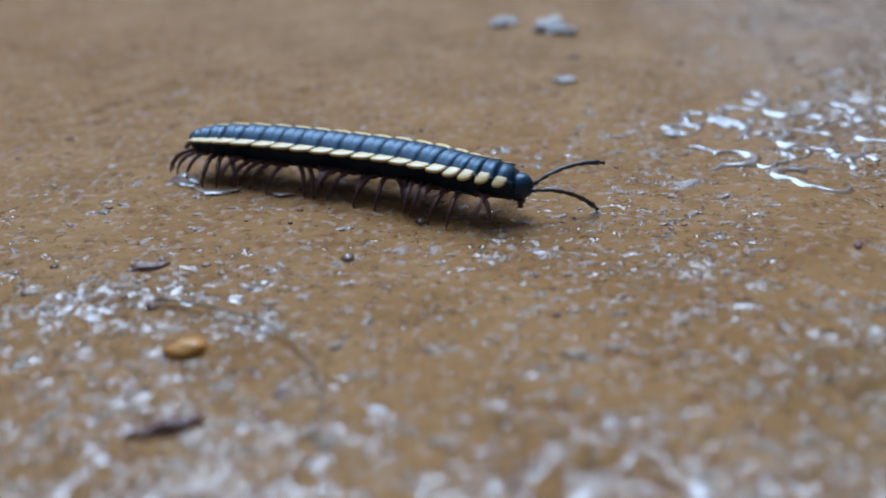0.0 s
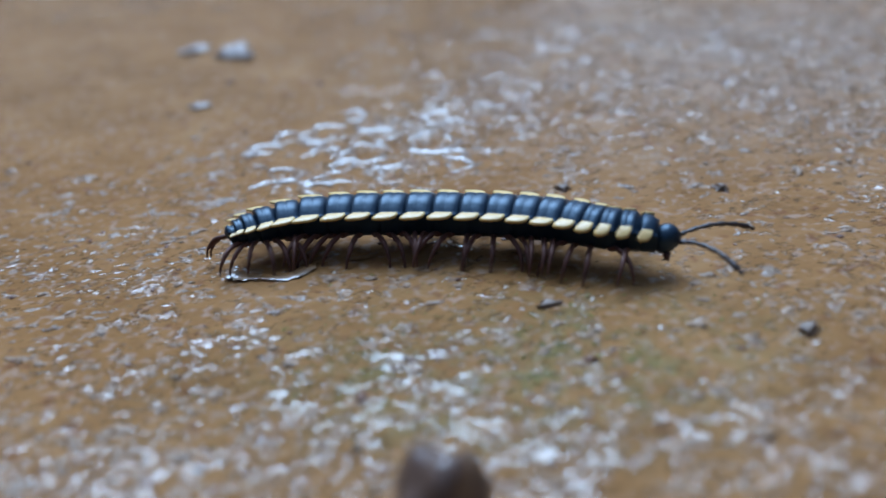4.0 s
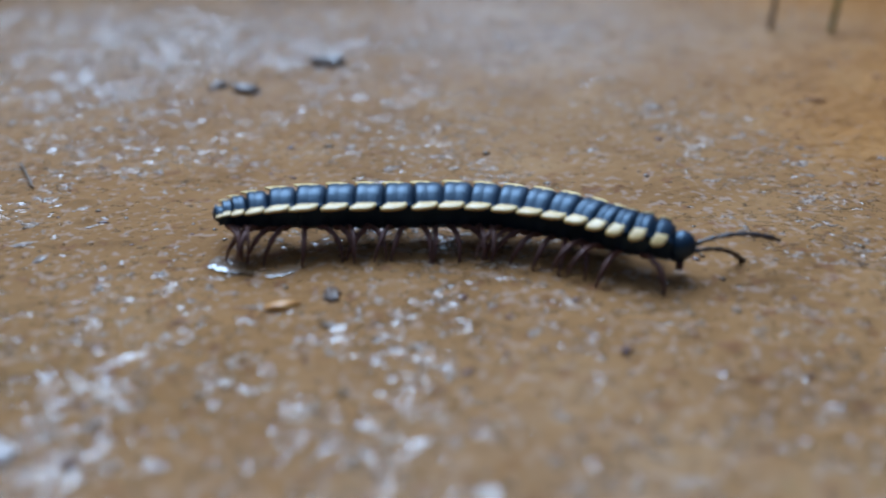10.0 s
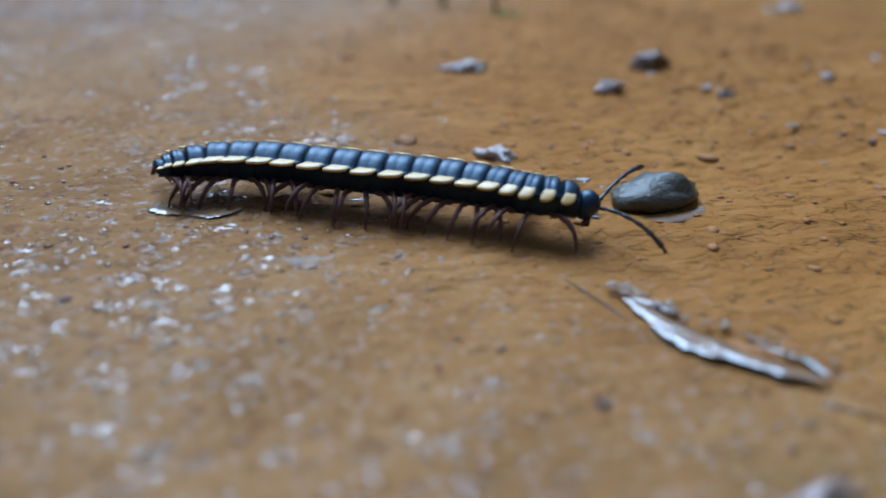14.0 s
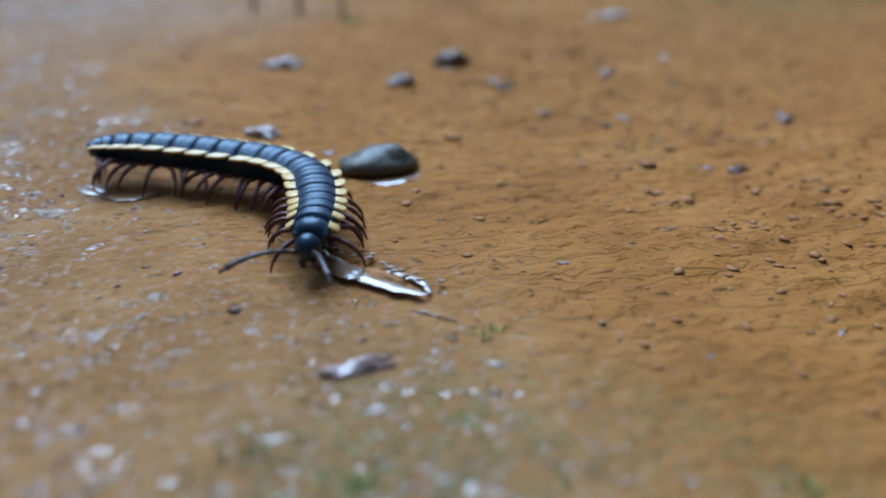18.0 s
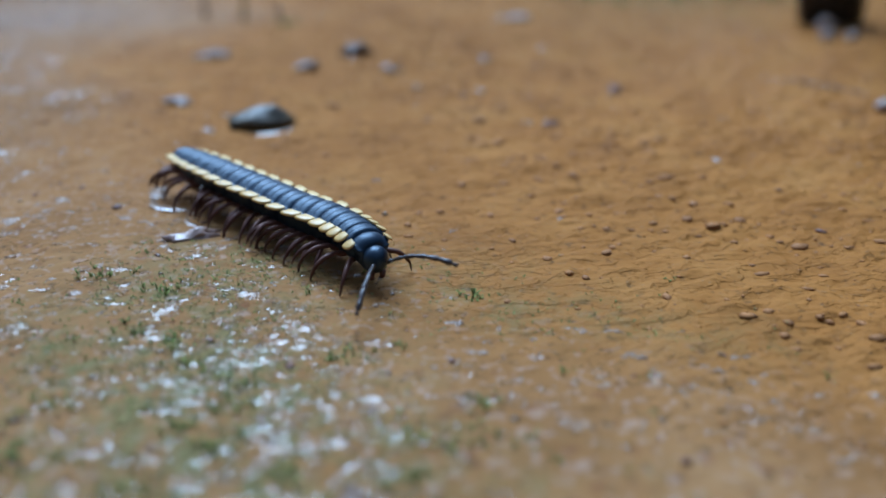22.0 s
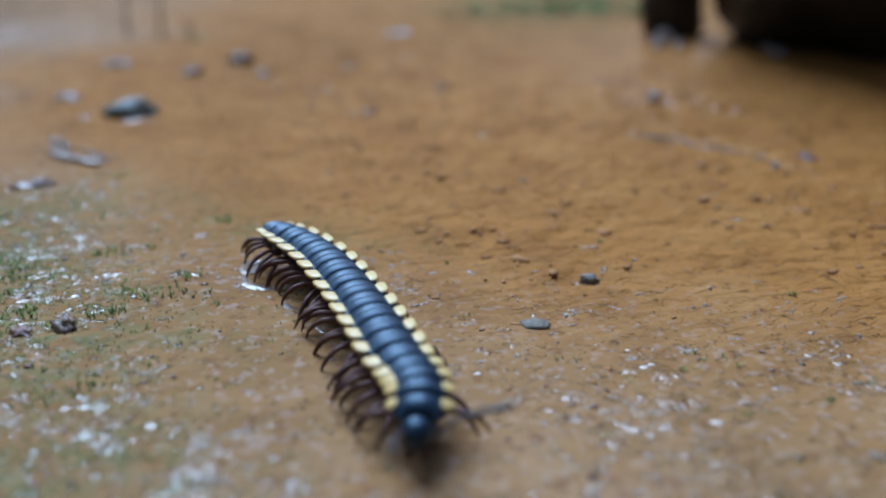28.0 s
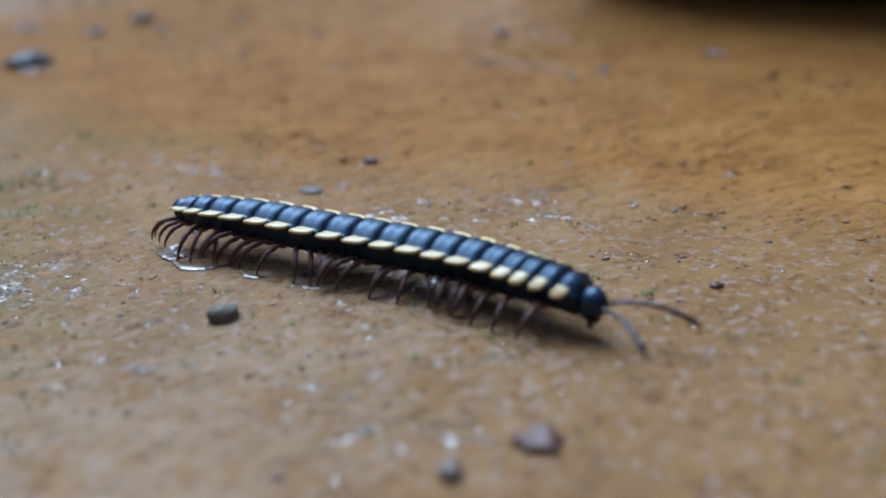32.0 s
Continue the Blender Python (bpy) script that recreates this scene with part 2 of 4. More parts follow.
def grid_mesh(name, verts, faces, mat, smooth=True):
    me = bpy.data.meshes.new(name)
    me.from_pydata(verts, [], faces)
    me.materials.append(mat)
    me.polygons.foreach_set("use_smooth", np.full(len(me.polygons), smooth))
    return me


def loft(rings, closed=True, caps=True):
    """A skin over rings of points with equal counts."""
    bm = bmesh.new()
    vs = [[bm.verts.new(p) for p in ring] for ring in rings]
    n = len(rings[0])
    for a, b in zip(vs, vs[1:]):
        for i in range(n if closed else n - 1):
            j = (i + 1) % n
            bm.faces.new((a[i], a[j], b[j], b[i]))
    if caps:
        bm.faces.new(vs[0][::-1])
        bm.faces.new(vs[-1])
    bmesh.ops.recalc_face_normals(bm, faces=bm.faces)
    return bm


def tube(points, radii, sides=8):
    """A tapered tube along points."""
    pts = [Vector(p) for p in points]
    rings = []
    for i, p in enumerate(pts):
        d = (pts[min(i + 1, len(pts) - 1)] - pts[max(i - 1, 0)]).normalized()
        a = d.orthogonal().normalized() if abs(d.z) > 0.95 else d.cross(Vector((0, 0, 1))).normalized()
        b = d.cross(a)
        rings.append([p + radii[i] * (a * math.cos(k * math.tau / sides) + b * math.sin(k * math.tau / sides)) for k in range(sides)])
    return loft(rings)


def rock(size, seed, rough=0.18, detail=3, flat=0.35):
    """An uneven stone with a flattened foot, its base at z = 0; size in metres."""
    bm = bmesh.new()
    bmesh.ops.create_icosphere(bm, subdivisions=detail, radius=1.0)
    off = Vector((seed * 7.1, seed * 3.3, seed * 1.7))
    for v in bm.verts:
        k = 1 + rough * noise.noise(v.co * 1.3 + off) + rough * 0.5 * noise.noise(v.co * 3.1 + off) + rough * 0.35 * noise.noise(v.co * 7 + off)
        v.co *= k
        if v.co.z < -flat:
            v.co.z = -flat + (v.co.z + flat) * 0.25
    low = min(v.co.z for v in bm.verts)
    for v in bm.verts:
        v.co.z -= low
        v.co = Vector((v.co.x * size[0] / 2, v.co.y * size[1] / 2, v.co.z * size[2] / 1.5))
    return bm


# ---- the ground: one sheet, finely modelled where the creature walks ----
def hash_grid(ix, iy, seed):
    h = (ix * 374761393 + iy * 668265263 + seed * 974634777) & 0xFFFFFFFF
    h = ((h ^ (h >> 13)) * 1274126177) & 0xFFFFFFFF
    return ((h ^ (h >> 16)) & 0xFFFF) / 65535.0


def value_noise(x, y, cell, seed):
    """Smooth noise from 0 to 1 at places in centimetres."""
    u, v = x / cell, y / cell
    iu, iv = np.floor(u).astype(np.int64), np.floor(v).astype(np.int64)
    fu, fv = u - iu, v - iv
    fu, fv = fu * fu * (3 - 2 * fu), fv * fv * (3 - 2 * fv)
    a, b = hash_grid(iu, iv, seed), hash_grid(iu + 1, iv, seed)
    c, d = hash_grid(iu, iv + 1, seed), hash_grid(iu + 1, iv + 1, seed)
    return (a * (1 - fu) + b * fu) * (1 - fv) + (c * (1 - fu) + d * fu) * fv


def spot(x, y, cx, cy, rx, ry, turn=0.0):
    """A soft round patch: 1 in its middle, 0 outside."""
    c, s = math.cos(radians(turn)), math.sin(radians(turn))
    u, v = ((x - cx) * c + (y - cy) * s) / rx, (-(x - cx) * s + (y - cy) * c) / ry
    return np.exp(-(u * u + v * v))


def groove(x, y, points, width):
    """Closeness to a line through points: 1 on it."""
    best = np.zeros_like(x)
    for (ax, ay), (bx, by) in zip(points, points[1:]):
        dx, dy = bx - ax, by - ay
        k = np.clip(((x - ax) * dx + (y - ay) * dy) / (dx * dx + dy * dy), 0, 1)
        d2 = (x - ax - k * dx) ** 2 + (y - ay - k * dy) ** 2
        best = np.maximum(best, np.exp(-d2 / width**2))
    return best


def silt_share(x, y):
    """Where the smooth ochre silt lies (1) and where the worn grainy floor (0)."""
    edge = np.interp(y, [-24, -20, -17, -15, -13, -12, -10, -8, -4, 2, 8], [33, 28, 24, 21.5, 19.0, 18.0, 16.5, 15.8, 16.3, 17.5, 20])
    line = x - edge + 2.6 * (value_noise(x, y, 2.2, 5) - 0.5)
    far = np.clip((np.hypot(x - 12, y + 8) - 30) / 40, 0, 1)
    line = line * (1 - far) + far * 9 * (value_noise(x, y, 70, 6) + 0.5 * value_noise(x, y, 24, 7) - 0.75)
    k = 1 / (1 + np.exp(np.clip(-line * 1.6, -30, 30)))
    k = np.maximum(k, 0.95 * np.clip(1.6 * spot(x, y, -2.8, 1.6, 4.6, 2.8), 0, 1))
    return np.clip(k, 0, 1)


def algae_share(x, y):
    k = 1.5 * spot(x, y, 4.3, -5.0, 1.5, 0.8) + 0.6 * spot(x, y, 7.5, -7.5, 1.5, 0.7) + 0.9 * spot(x, y, 17.2, -13.6, 1.2, 1.8)
    k += 0.7 * spot(x, y, 19.6, -13.2, 2.2, 0.5, -25) + 0.7 * spot(x, y, 18.6, -12.0, 1.4, 0.5, -20) + 0.5 * spot(x, y, 19.0, -16.2, 1.5, 1.0)
    # the spot at (27.5, 1.8) is algae and also paints in shade behind the log
    k += 1.8 * spot(x, y, 27.5, 1.8, 4.0, 3.6) + 0.7 * spot(x, y, 10.6, -9.9, 2.4, 1.0) + 1.6 * spot(x, y, 17.2, -14.8, 1.0, 1.6) + 2.2 * spot(x, y, 17.9, -17.6, 1.3, 2.2) + 0.35 * spot(x, y, 21.2, -18.9, 2.6, 1.6)
    k *= 0.2 + 0.9 * value_noise(x, y, 0.35, 21) * value_noise(x, y, 1.1, 22)
    return np.clip(k, 0, 0.8)


def speck_share(x, y):
    """How thickly grains break the film of water."""
    k = (1 - silt_share(x, y)) * (0.27 + 0.40 * value_noise(x, y, 1.6, 61) + 0.45 * (value_noise(x, y, 0.45, 63) - 0.5)) + 0.04
    k += 0.35 * spot(x, y, -1.0, -5.9, 3.6, 1.0) + 0.45 * spot(x, y, -2.4, -3.7, 1.1, 0.8) + 0.25 * spot(x, y, 2.6, -6.0, 2.2, 1.0)
    k += 0.40 * spot(x, y, 4.0, -1.0, 1.2, 1.2) + 0.12 * spot(x, y, 7.4, 0.0, 1.8, 2.2) - 0.35 * spot(x, y, 4.2, -3.2, 1.6, 0.8)
    k += 0.15 * spot(x, y, 9.5, 0.0, 3.0, 2.6) + 0.30 * spot(x, y, 8.0, -7.8, 2.4, 1.0) + 0.22 * spot(x, y, 13.8, -9.3, 1.1, 0.8) - 0.2 * spot(x, y, 12.5, -8.6, 1.5, 1.2)
    k += 0.22 * spot(x, y, 18.0, -15.0, 1.6, 2.6) - 0.10 * spot(x, y, 20.0, -19.4, 2.6, 1.8) + 0.15 * spot(x, y, 16.6, -12.4, 1.3, 1.4)
    k += 0.20 * spot(x, y, 20.6, -14.4, 2.2, 1.0) + 0.15 * spot(x, y, 15.5, -5.5, 1.5, 3.0)
    k += 0.14 * np.clip((13 - x) / 4, 0, 1) * (1 - silt_share(x, y)) + 0.22 * spot(x, y, 22.0, -16.8, 3.0, 1.6) + 0.22 * spot(x, y, 18.2, -14.3, 1.6, 1.4) + 0.30 * spot(x, y, 11.6, -9.3, 2.6, 1.2) + 0.12 * spot(x, y, 13.4, -8.4, 1.6, 1.4)
    k -= 0.5 * spot(x, y, 1.0, 1.4, 1.8, 2.4) + 0.45 * spot(x, y, 19.9, -15.8, 0.8, 1.8, 20) + 0.15 * spot(x, y, 16.5, -13.0, 1.0, 1.0)
    return np.clip(k, 0.05, 1.0)


def pale_share(x, y):
    """Where painted sky sheen, behind the creature's way, and pale grain whiten the floor."""
    k = 0.7 * spot(x, y, 6.9, 0.6, 2.0, 2.4) + 0.8 * spot(x, y, 9.4, 0.4, 2.4, 2.6) + 0.6 * spot(x, y, 12.3, 0.0, 2.4, 2.6) + 0.7 * spot(x, y, 19.8, -19.6, 3.2, 2.2) + 0.5 * spot(x, y, 10.8, -9.6, 2.6, 1.4) + 0.5 * spot(x, y, 14.5, 0.5, 2.5, 2.5)
    return np.clip(k, 0, 1)


def foam_share(x, y):
    return np.clip(1.5 * spot(x, y, 6.4, 0.0, 2.2, 2.2) - 0.35 + 0.5 * (value_noise(x, y, 0.8, 62) - 0.5), 0, 1)


def ground_height(x, y):
    """Height in centimetres, without grains."""
    silt = silt_share(x, y)
    h = 0.10 * (value_noise(x, y, 3.2, 1) - 0.5) + 0.034 * (value_noise(x, y, 0.9, 2) - 0.5)
    grainy = 0.008 * (value_noise(x, y, 0.28, 3) - 0.5) + 0.008 * (value_noise(x, y, 0.12, 4) - 0.5)
    # silt dries in thin plates that lie along one another
    u, v = 0.94 * x + 0.34 * y, -0.34 * x + 0.94 * y
    plates = value_noise(u, v * 2.0, 0.42, 8) + 0.7 * value_noise(u, v * 2.0, 0.19, 9)
    steps = np.floor(plates * 5) / 5 + 0.12 * (plates * 5 - np.floor(plates * 5))
    crumbly = np.clip(value_noise(x, y, 2.2, 12) * 1.8 - 0.2, 0, 1)
    h = h + (1 - silt) * grainy + silt * ((0.55 + 0.45 * crumbly) * (0.052 * (steps - 0.8) + 0.024 * (np.abs(2 * value_noise(u, v * 1.5, 0.17, 15) - 1) - 0.5) + 0.012 * (value_noise(x, y, 0.09, 16) - 0.5)) + 0.012 * (value_noise(x, y, 0.15, 10) - 0.5))
    h = h - 0.06 * spot(x, y, -2.21, -3.36, 0.22, 0.10, 20) + 0.05 * spot(x, y, -2.3, -3.5, 0.5, 0.3)
    h = h - 0.02 * groove(x, y, [(17.1, -10.0), (17.4, -10.3), (17.85, -10.7)], 0.09)
    h = h - 0.05 * groove(x, y, [(24.6, -10.6), (25.35, -10.94), (26.04, -11.89), (26.22, -13.03)], 0.07)
    h = h - 0.05 * groove(x, y, [(25.6, -8.6), (26.8, -9.6), (28.2, -11.2)], 0.09)
    return h


def axis_lines(low, high, fine):
    dense = np.arange(low, high + fine / 2, fine)
    out, step, at = [], fine, 0.0
    while at < 2500:
        step *= 1.13
        at += step
        out.append(at)
    out = np.array(out)
    return np.concatenate([(low - out)[::-1], dense, high + out])


def build_ground():
    fine = 0.033
    xs, ys = axis_lines(-4.5, 27.0, fine), axis_lines(-22.0, 2.5, fine)
    x, y = np.meshgrid(xs, ys)
    z = ground_height(x, y)
    edge = np.clip(1 - np.maximum(np.maximum(-8 - x, x - 36), np.maximum(-26 - y, y - 12)) / 6, 0, 1)
    z *= edge
    rng = np.random.default_rng(4)
    # grains that stick out of the film, each with a small rim of water
    count = 95000
    gx, gy = rng.uniform(-4.4, 26.9, count), rng.uniform(-21.9, 2.4, count)
    silt = silt_share(gx, gy)
    keep = rng.random(count) < (1 - silt) * (0.25 + 0.75 * value_noise(gx, gy, 1.3, 31)) + 0.16 * silt
    i0, j0 = int(np.searchsorted(xs, -4.5)), int(np.searchsorted(ys, -22.0))
    for cx, cy, r, a, tilt in zip(gx[keep], gy[keep], rng.gamma(1.8, 0.007, keep.sum()) + 0.017, rng.uniform(1, 2.2, keep.sum()), rng.uniform(-0.5, 0.5, keep.sum())):
        n = int(3.0 * r * a / fine) + 1
        i, j = i0 + int((cx + 4.5) / fine), j0 + int((cy + 22.0) / fine)
        sl = (slice(max(j - n, 0), j + n + 1), slice(max(i - n, 0), i + n + 1))
        dx, dy = x[sl] - cx, y[sl] - cy
        d2 = ((dx + tilt * dy) / (r * a)) ** 2 + (dy / r) ** 2
        z[sl] += 0.28 * r * np.exp(-d2 * 1.6)
    # arcs of water drawn up round grains and bubbles
    count = 2200
    ax, ay = rng.uniform(-4.3, 26.5, count), rng.uniform(-21.8, 2.3, count)
    foam = np.clip(1.5 * spot(ax, ay, 3.8, -1.2, 1.4, 1.2), 0, 1)
    keep = rng.random(count) < np.maximum((1 - silt_share(ax, ay)) * value_noise(ax, ay, 1.6, 55) * 0.8, foam)
    for cx, cy, big in zip(ax[keep], ay[keep], foam[keep]):
        r = rng.gamma(2.0, 0.03 + 0.04 * big) + 0.05
        a0, open_by, squash = rng.uniform(0, math.tau), rng.uniform(0.8, 2.6) + 2.0 * big, rng.uniform(0.6, 1.0)
        n = int((r + 0.15) / fine) + 1
        i, j = i0 + int((cx + 4.5) / fine), j0 + int((cy + 22.0) / fine)
        sl = (slice(max(j - n, 0), j + n + 1), slice(max(i - n, 0), i + n + 1))
        dx, dy = x[sl] - cx, (y[sl] - cy) / squash
        d = np.sqrt(dx * dx + dy * dy)
        away = np.abs((np.arctan2(dy, dx) - a0 + math.pi) % math.tau - math.pi)
        z[sl] += rng.uniform(0.008, 0.015) * np.exp(-(((d - r) / 0.036) ** 2)) * np.clip((open_by - away) * 2, 0, 1)
    # a net of drawn-up water between bubbles
    cols_in, rows_in = np.where((xs > 1.6) & (xs < 8.2))[0], np.where((ys > -3.4) & (ys < 2.6))[0]
    sl = (slice(rows_in[0], rows_in[-1] + 1), slice(cols_in[0], cols_in[-1] + 1))
    fx, fy = x[sl], y[sl]
    near = np.full(fx.shape, 9.0)
    second = near.copy()
    for sx, sy, sk in zip(rng.uniform(1.6, 8.2, 150), rng.uniform(-3.4, 2.6, 150), rng.uniform(0.0, 0.12, 150)):
        d = np.hypot(fx - sx, (fy - sy) * 0.8) - sk
        second = np.minimum(second, np.maximum(near, d))
        near = np.minimum(near, d)
    z[sl] += 0.03 * foam_share(fx, fy) * np.exp(-(((second - near) / 0.20) ** 2))
    verts = np.stack([x * CM, y * CM, z * CM], -1).reshape(-1, 3)
    rows, cols = x.shape
    q = np.arange(rows * cols).reshape(rows, cols)
    faces = np.stack([q[:-1, :-1], q[:-1, 1:], q[1:, 1:], q[1:, :-1]], -1).reshape(-1, 4)
    me = bpy.data.meshes.new("ground")
    me.vertices.add(len(verts))
    me.vertices.foreach_set("co", verts.astype(np.float32).ravel())
    me.loops.add(faces.size)
    me.loops.foreach_set("vertex_index", faces.astype(np.int32).ravel())
    me.polygons.add(len(faces))
    me.polygons.foreach_set("loop_start", np.arange(0, faces.size, 4, dtype=np.int32))
    me.polygons.foreach_set("use_smooth", np.ones(len(faces), bool))
    me.update()
    silt = silt_share(x, y)
    still = np.clip(1.3 * spot(x, y, 31.0, -6.5, 4.5, 4.5), 0, 1)
    wet = np.clip(0.4 * still + 0.6 * np.clip((y + 2.6) / 2.0, 0, 1) * np.clip((x - 2.5) / 1.5, 0, 1) * np.clip((16 - x) / 3, 0, 1) * np.clip((9 - y) / 4, 0, 1) * (0.35 + 0.65 * value_noise(x, y, 0.5, 42)), 0, 1)
    worn = np.maximum(1 - silt, np.clip((11.0 - x) / 4.0, 0, 1) * np.clip((x + 12) / 4, 0, 1))
    for name, values in (("worn", worn), ("algae", algae_share(x, y)), ("wet", wet), ("speck", speck_share(x, y)), ("pale", pale_share(x, y))):
        me.attributes.new(name, "FLOAT", "POINT").data.foreach_set("value", values.astype(np.float32).ravel())
    me.materials.append(CLAY)
    ob = new("ground", me)
    tagged(ob, "wet ochre clay floor with worn grainy stretches and water film", "ground", kind="structure")
    return ob


def floor_at(x, y):
    """The ground's height in metres at a place in centimetres."""
    return float(ground_height(np.array([[x]], float), np.array([[y]], float))[0, 0]) * CM


build_ground()

# dark hedge added out of view to block the low sky; one gap lets it in
around, levels = 96, 8
rings = []
for j in range(levels + 1):
    ring = []
    for i in range(around):
        a = math.tau * i / around
        r = 4.0 + 0.25 * noise.noise(Vector((math.cos(a) * 6, math.sin(a) * 6, j * 0.9)))
        side = abs(math.degrees(a) - 71)
        tall = 0.25 + 0.75 * min(max((side - 10) / 6, 0.0), 1.0)
        ring.append((0.1 + r * math.cos(a), -0.1 + r * math.sin(a), -0.05 + j * 0.26 * tall + (0.25 * noise.noise(Vector((a * 9, 3, 1))) if j == levels else 0)))
    rings.append(ring)
hedge = part("backdrop", loft(rings, caps=False), SKY_SCREEN)
tagged(hedge, "unseen dark green screen added to hide the low sky, with one low gap", "hedge", kind="structure")


# ---- loose things on the ground ----
def water_rim(stone_ob, size, seed):
    """Water drawn up round the foot of a stone."""
    rings = []
    for k, z in ((1.12, 0.0), (1.07, 0.09), (1.02, 0.17), (0.95, 0.24), (0.82, 0.28), (0.7, 0.28)):
        ring = []
        for i in range(40):
            a = math.tau * i / 40
            w = 1 + (k - 0.7) * 0.5 * noise.noise(Vector((math.cos(a) * 1.5, math.sin(a) * 1.5, seed)))
            ring.append((math.cos(a) * size[0] * 0.5 * k * w * CM, math.sin(a) * size[1] * 0.5 * k * w * CM, z * size[2] * CM))
        rings.append(ring)
    part("water_rim", loft(rings, caps=False), WATER, stone_ob, "clear rim of water")


def stone(name, x, y, size, mat, label, category, seed, turn=0.0, sink=0.15, rough=0.18, group=""):
    """A thing of one lump, part sunk into the ground; place and size in centimetres."""
    ob = part(name, rock([s * CM for s in size], seed, rough), mat)
    ob.matrix_basis = pose(x * CM, y * CM, floor_at(x, y) - sink * size[2] * CM, 0, 0, turn)
    if 0.16 < size[0] < 0.6 and mat not in (BARK, CLAY, FLAKE, PALE_GLINT):
        water_rim(ob, size, seed)
    return tagged(ob, label, category, group)


big_pebble = stone("pebble", 17.95, -8.02, (0.80, 0.46, 0.27), PEBBLE, "smooth dark olive pebble lying wet on the silt", "pebble", 1, 10, 0.14, 0.26)
stone("bark_crumb", -2.21, -3.36, (0.34, 0.12, 0.07), RED_GRIT, "dark red-brown crumb lying in the water film", "bark crumb", 18, 20, 0.3, 0.8)
stone("bark_crumb", -1.62, -5.17, (0.32, 0.12, 0.08), RED_GRIT, "red-brown curled crumb lying in the water film", "bark crumb", 19, 20, 0.3, 0.9)
stone("seed", 3.9, -6.35, (0.52, 0.46, 0.50), NUT, "glossy dark brown seed lying on the grainy floor", "seed", 2, 30, 0.1, 0.32)
stone("clay_lump", 17.23, -4.0, (0.46, 0.22, 0.11), PALE_GLINT, "pale wet lump of clay on the silt", "clay lump", 3, 5, 0.3, 1.1)
stone("bark_crumb", 19.54, -4.15, (0.46, 0.28, 0.20), CRUMB, "dark brown bark crumb lying on the silt", "bark crumb", 4, 25, 0.15, 0.6)
stone("clay_lump", 18.65, -5.0, (0.30, 0.20, 0.11), PALE_GLINT, "small pale wet lump of clay on the silt", "clay lump", 5, -10, 0.3, 1.1)
stone("clay_lump", 16.84, -6.9, (0.32, 0.18, 0.13), PALE_GLINT, "pale wet chip of clay on the silt", "clay lump", 6, -35, 0.35, 1.1)
stone("clay_lump", 8.62, -8.12, (0.26, 0.20, 0.07), PALE_GLINT, "pale flat wet lump of clay on the floor", "clay lump", 7, 10, 0.25, 0.6)
stone("bark_crumb", 7.88, -7.86, (0.28, 0.20, 0.09), RED_GRIT, "rusty brown crumb lying in the water film", "bark crumb", 17, 30, 0.2, 0.7)
stone("pebble", 10.50, -9.05, (0.26, 0.18, 0.07), BLUE, "small blue-grey wet pebble on the floor", "pebble", 8, 0, 0.35, 0.7)
stone("pebble", 21.92, -15.9, (0.28, 0.18, 0.07), STONE, "small flat grey-brown pebble on the silt", "pebble", 9, -10, 0.45, 0.2)
stone("grit_stone", 22.64, -15.15, (0.17, 0.11, 0.09), STONE, "small rough grey-brown stone on the silt", "stone", 10, -30, 0.15, 0.4)
stone("pebble", 21.07, -18.48, (0.23, 0.17, 0.15), STONE, "small grey-brown rough pebble on the worn floor", "pebble", 11, 20, 0.25, 0.4)
stone("pebble", 22.2, -20.62, (0.13, 0.15, 0.09), CRUMB, "small dark crumb on the worn floor", "pebble", 12, 0, 0.2, 0.2)
stone("bark_crumb", 22.74, -20.5, (0.26, 0.16, 0.09), RED_GRIT, "rusty brown bark crumb on the worn floor", "bark crumb", 13, -20, 0.3, 0.9)
for n, (x, y, s) in enumerate([(4.77, -4.48, 0.15), (6.42, -5.03, 0.17), (7.48, -5.72, 0.14), (6.54, -2.85, 0.17), (9.7, -1.95, 0.30), (10.65, -0.95, 0.42), (9.35, -1.75, 0.2), (10.46, -6.76, 0.17), (18.3, -15.3, 0.3), (5.2, -2.6, 0.14), (20.0, -5.3, 0.2)]):
    stone("bark_crumb", x, y, (s, s * 0.6, s * 0.34), CRUMB, "small dark brown crumb lying in the water film", "bark crumb", 20 + n, 37 * n, 0.2, 0.8, "crumbs on the floor")
# the three at y above 2 stand in for water patches reflecting sky
for n, (x, y, s) in enumerate([(23.03, -1.36, 0.42), (22.70, -1.42, 0.26), (21.54, -4.84, 0.22), (22.76, -4.04, 0.18), (21.01, -6.74, 0.14), (20.16, -6.41, 0.13), (21.23, -8.43, 0.12), (19.9, -5.0, 0.17), (19.4, -4.5, 0.18), (22.84, -10.32, 0.13), (17.29, -8.19, 0.16), (17.5, -7.5, 0.12), (1.41, 0.5, 0.24), (0.89, 2.84, 0.42), (1.51, 2.62, 0.60), (1.65, 2.4, 0.4), (2.21, -1.13, 0.2)]):
    stone("clay_lump", x, y, (s, s * 0.6, s * 0.2), PALE_GLINT, "small pale lump on the floor, coloured for sky glint on wet clay", "clay lump", 80 + n, 31 * n, 0.25, 0.9, "pale lumps on the floor")
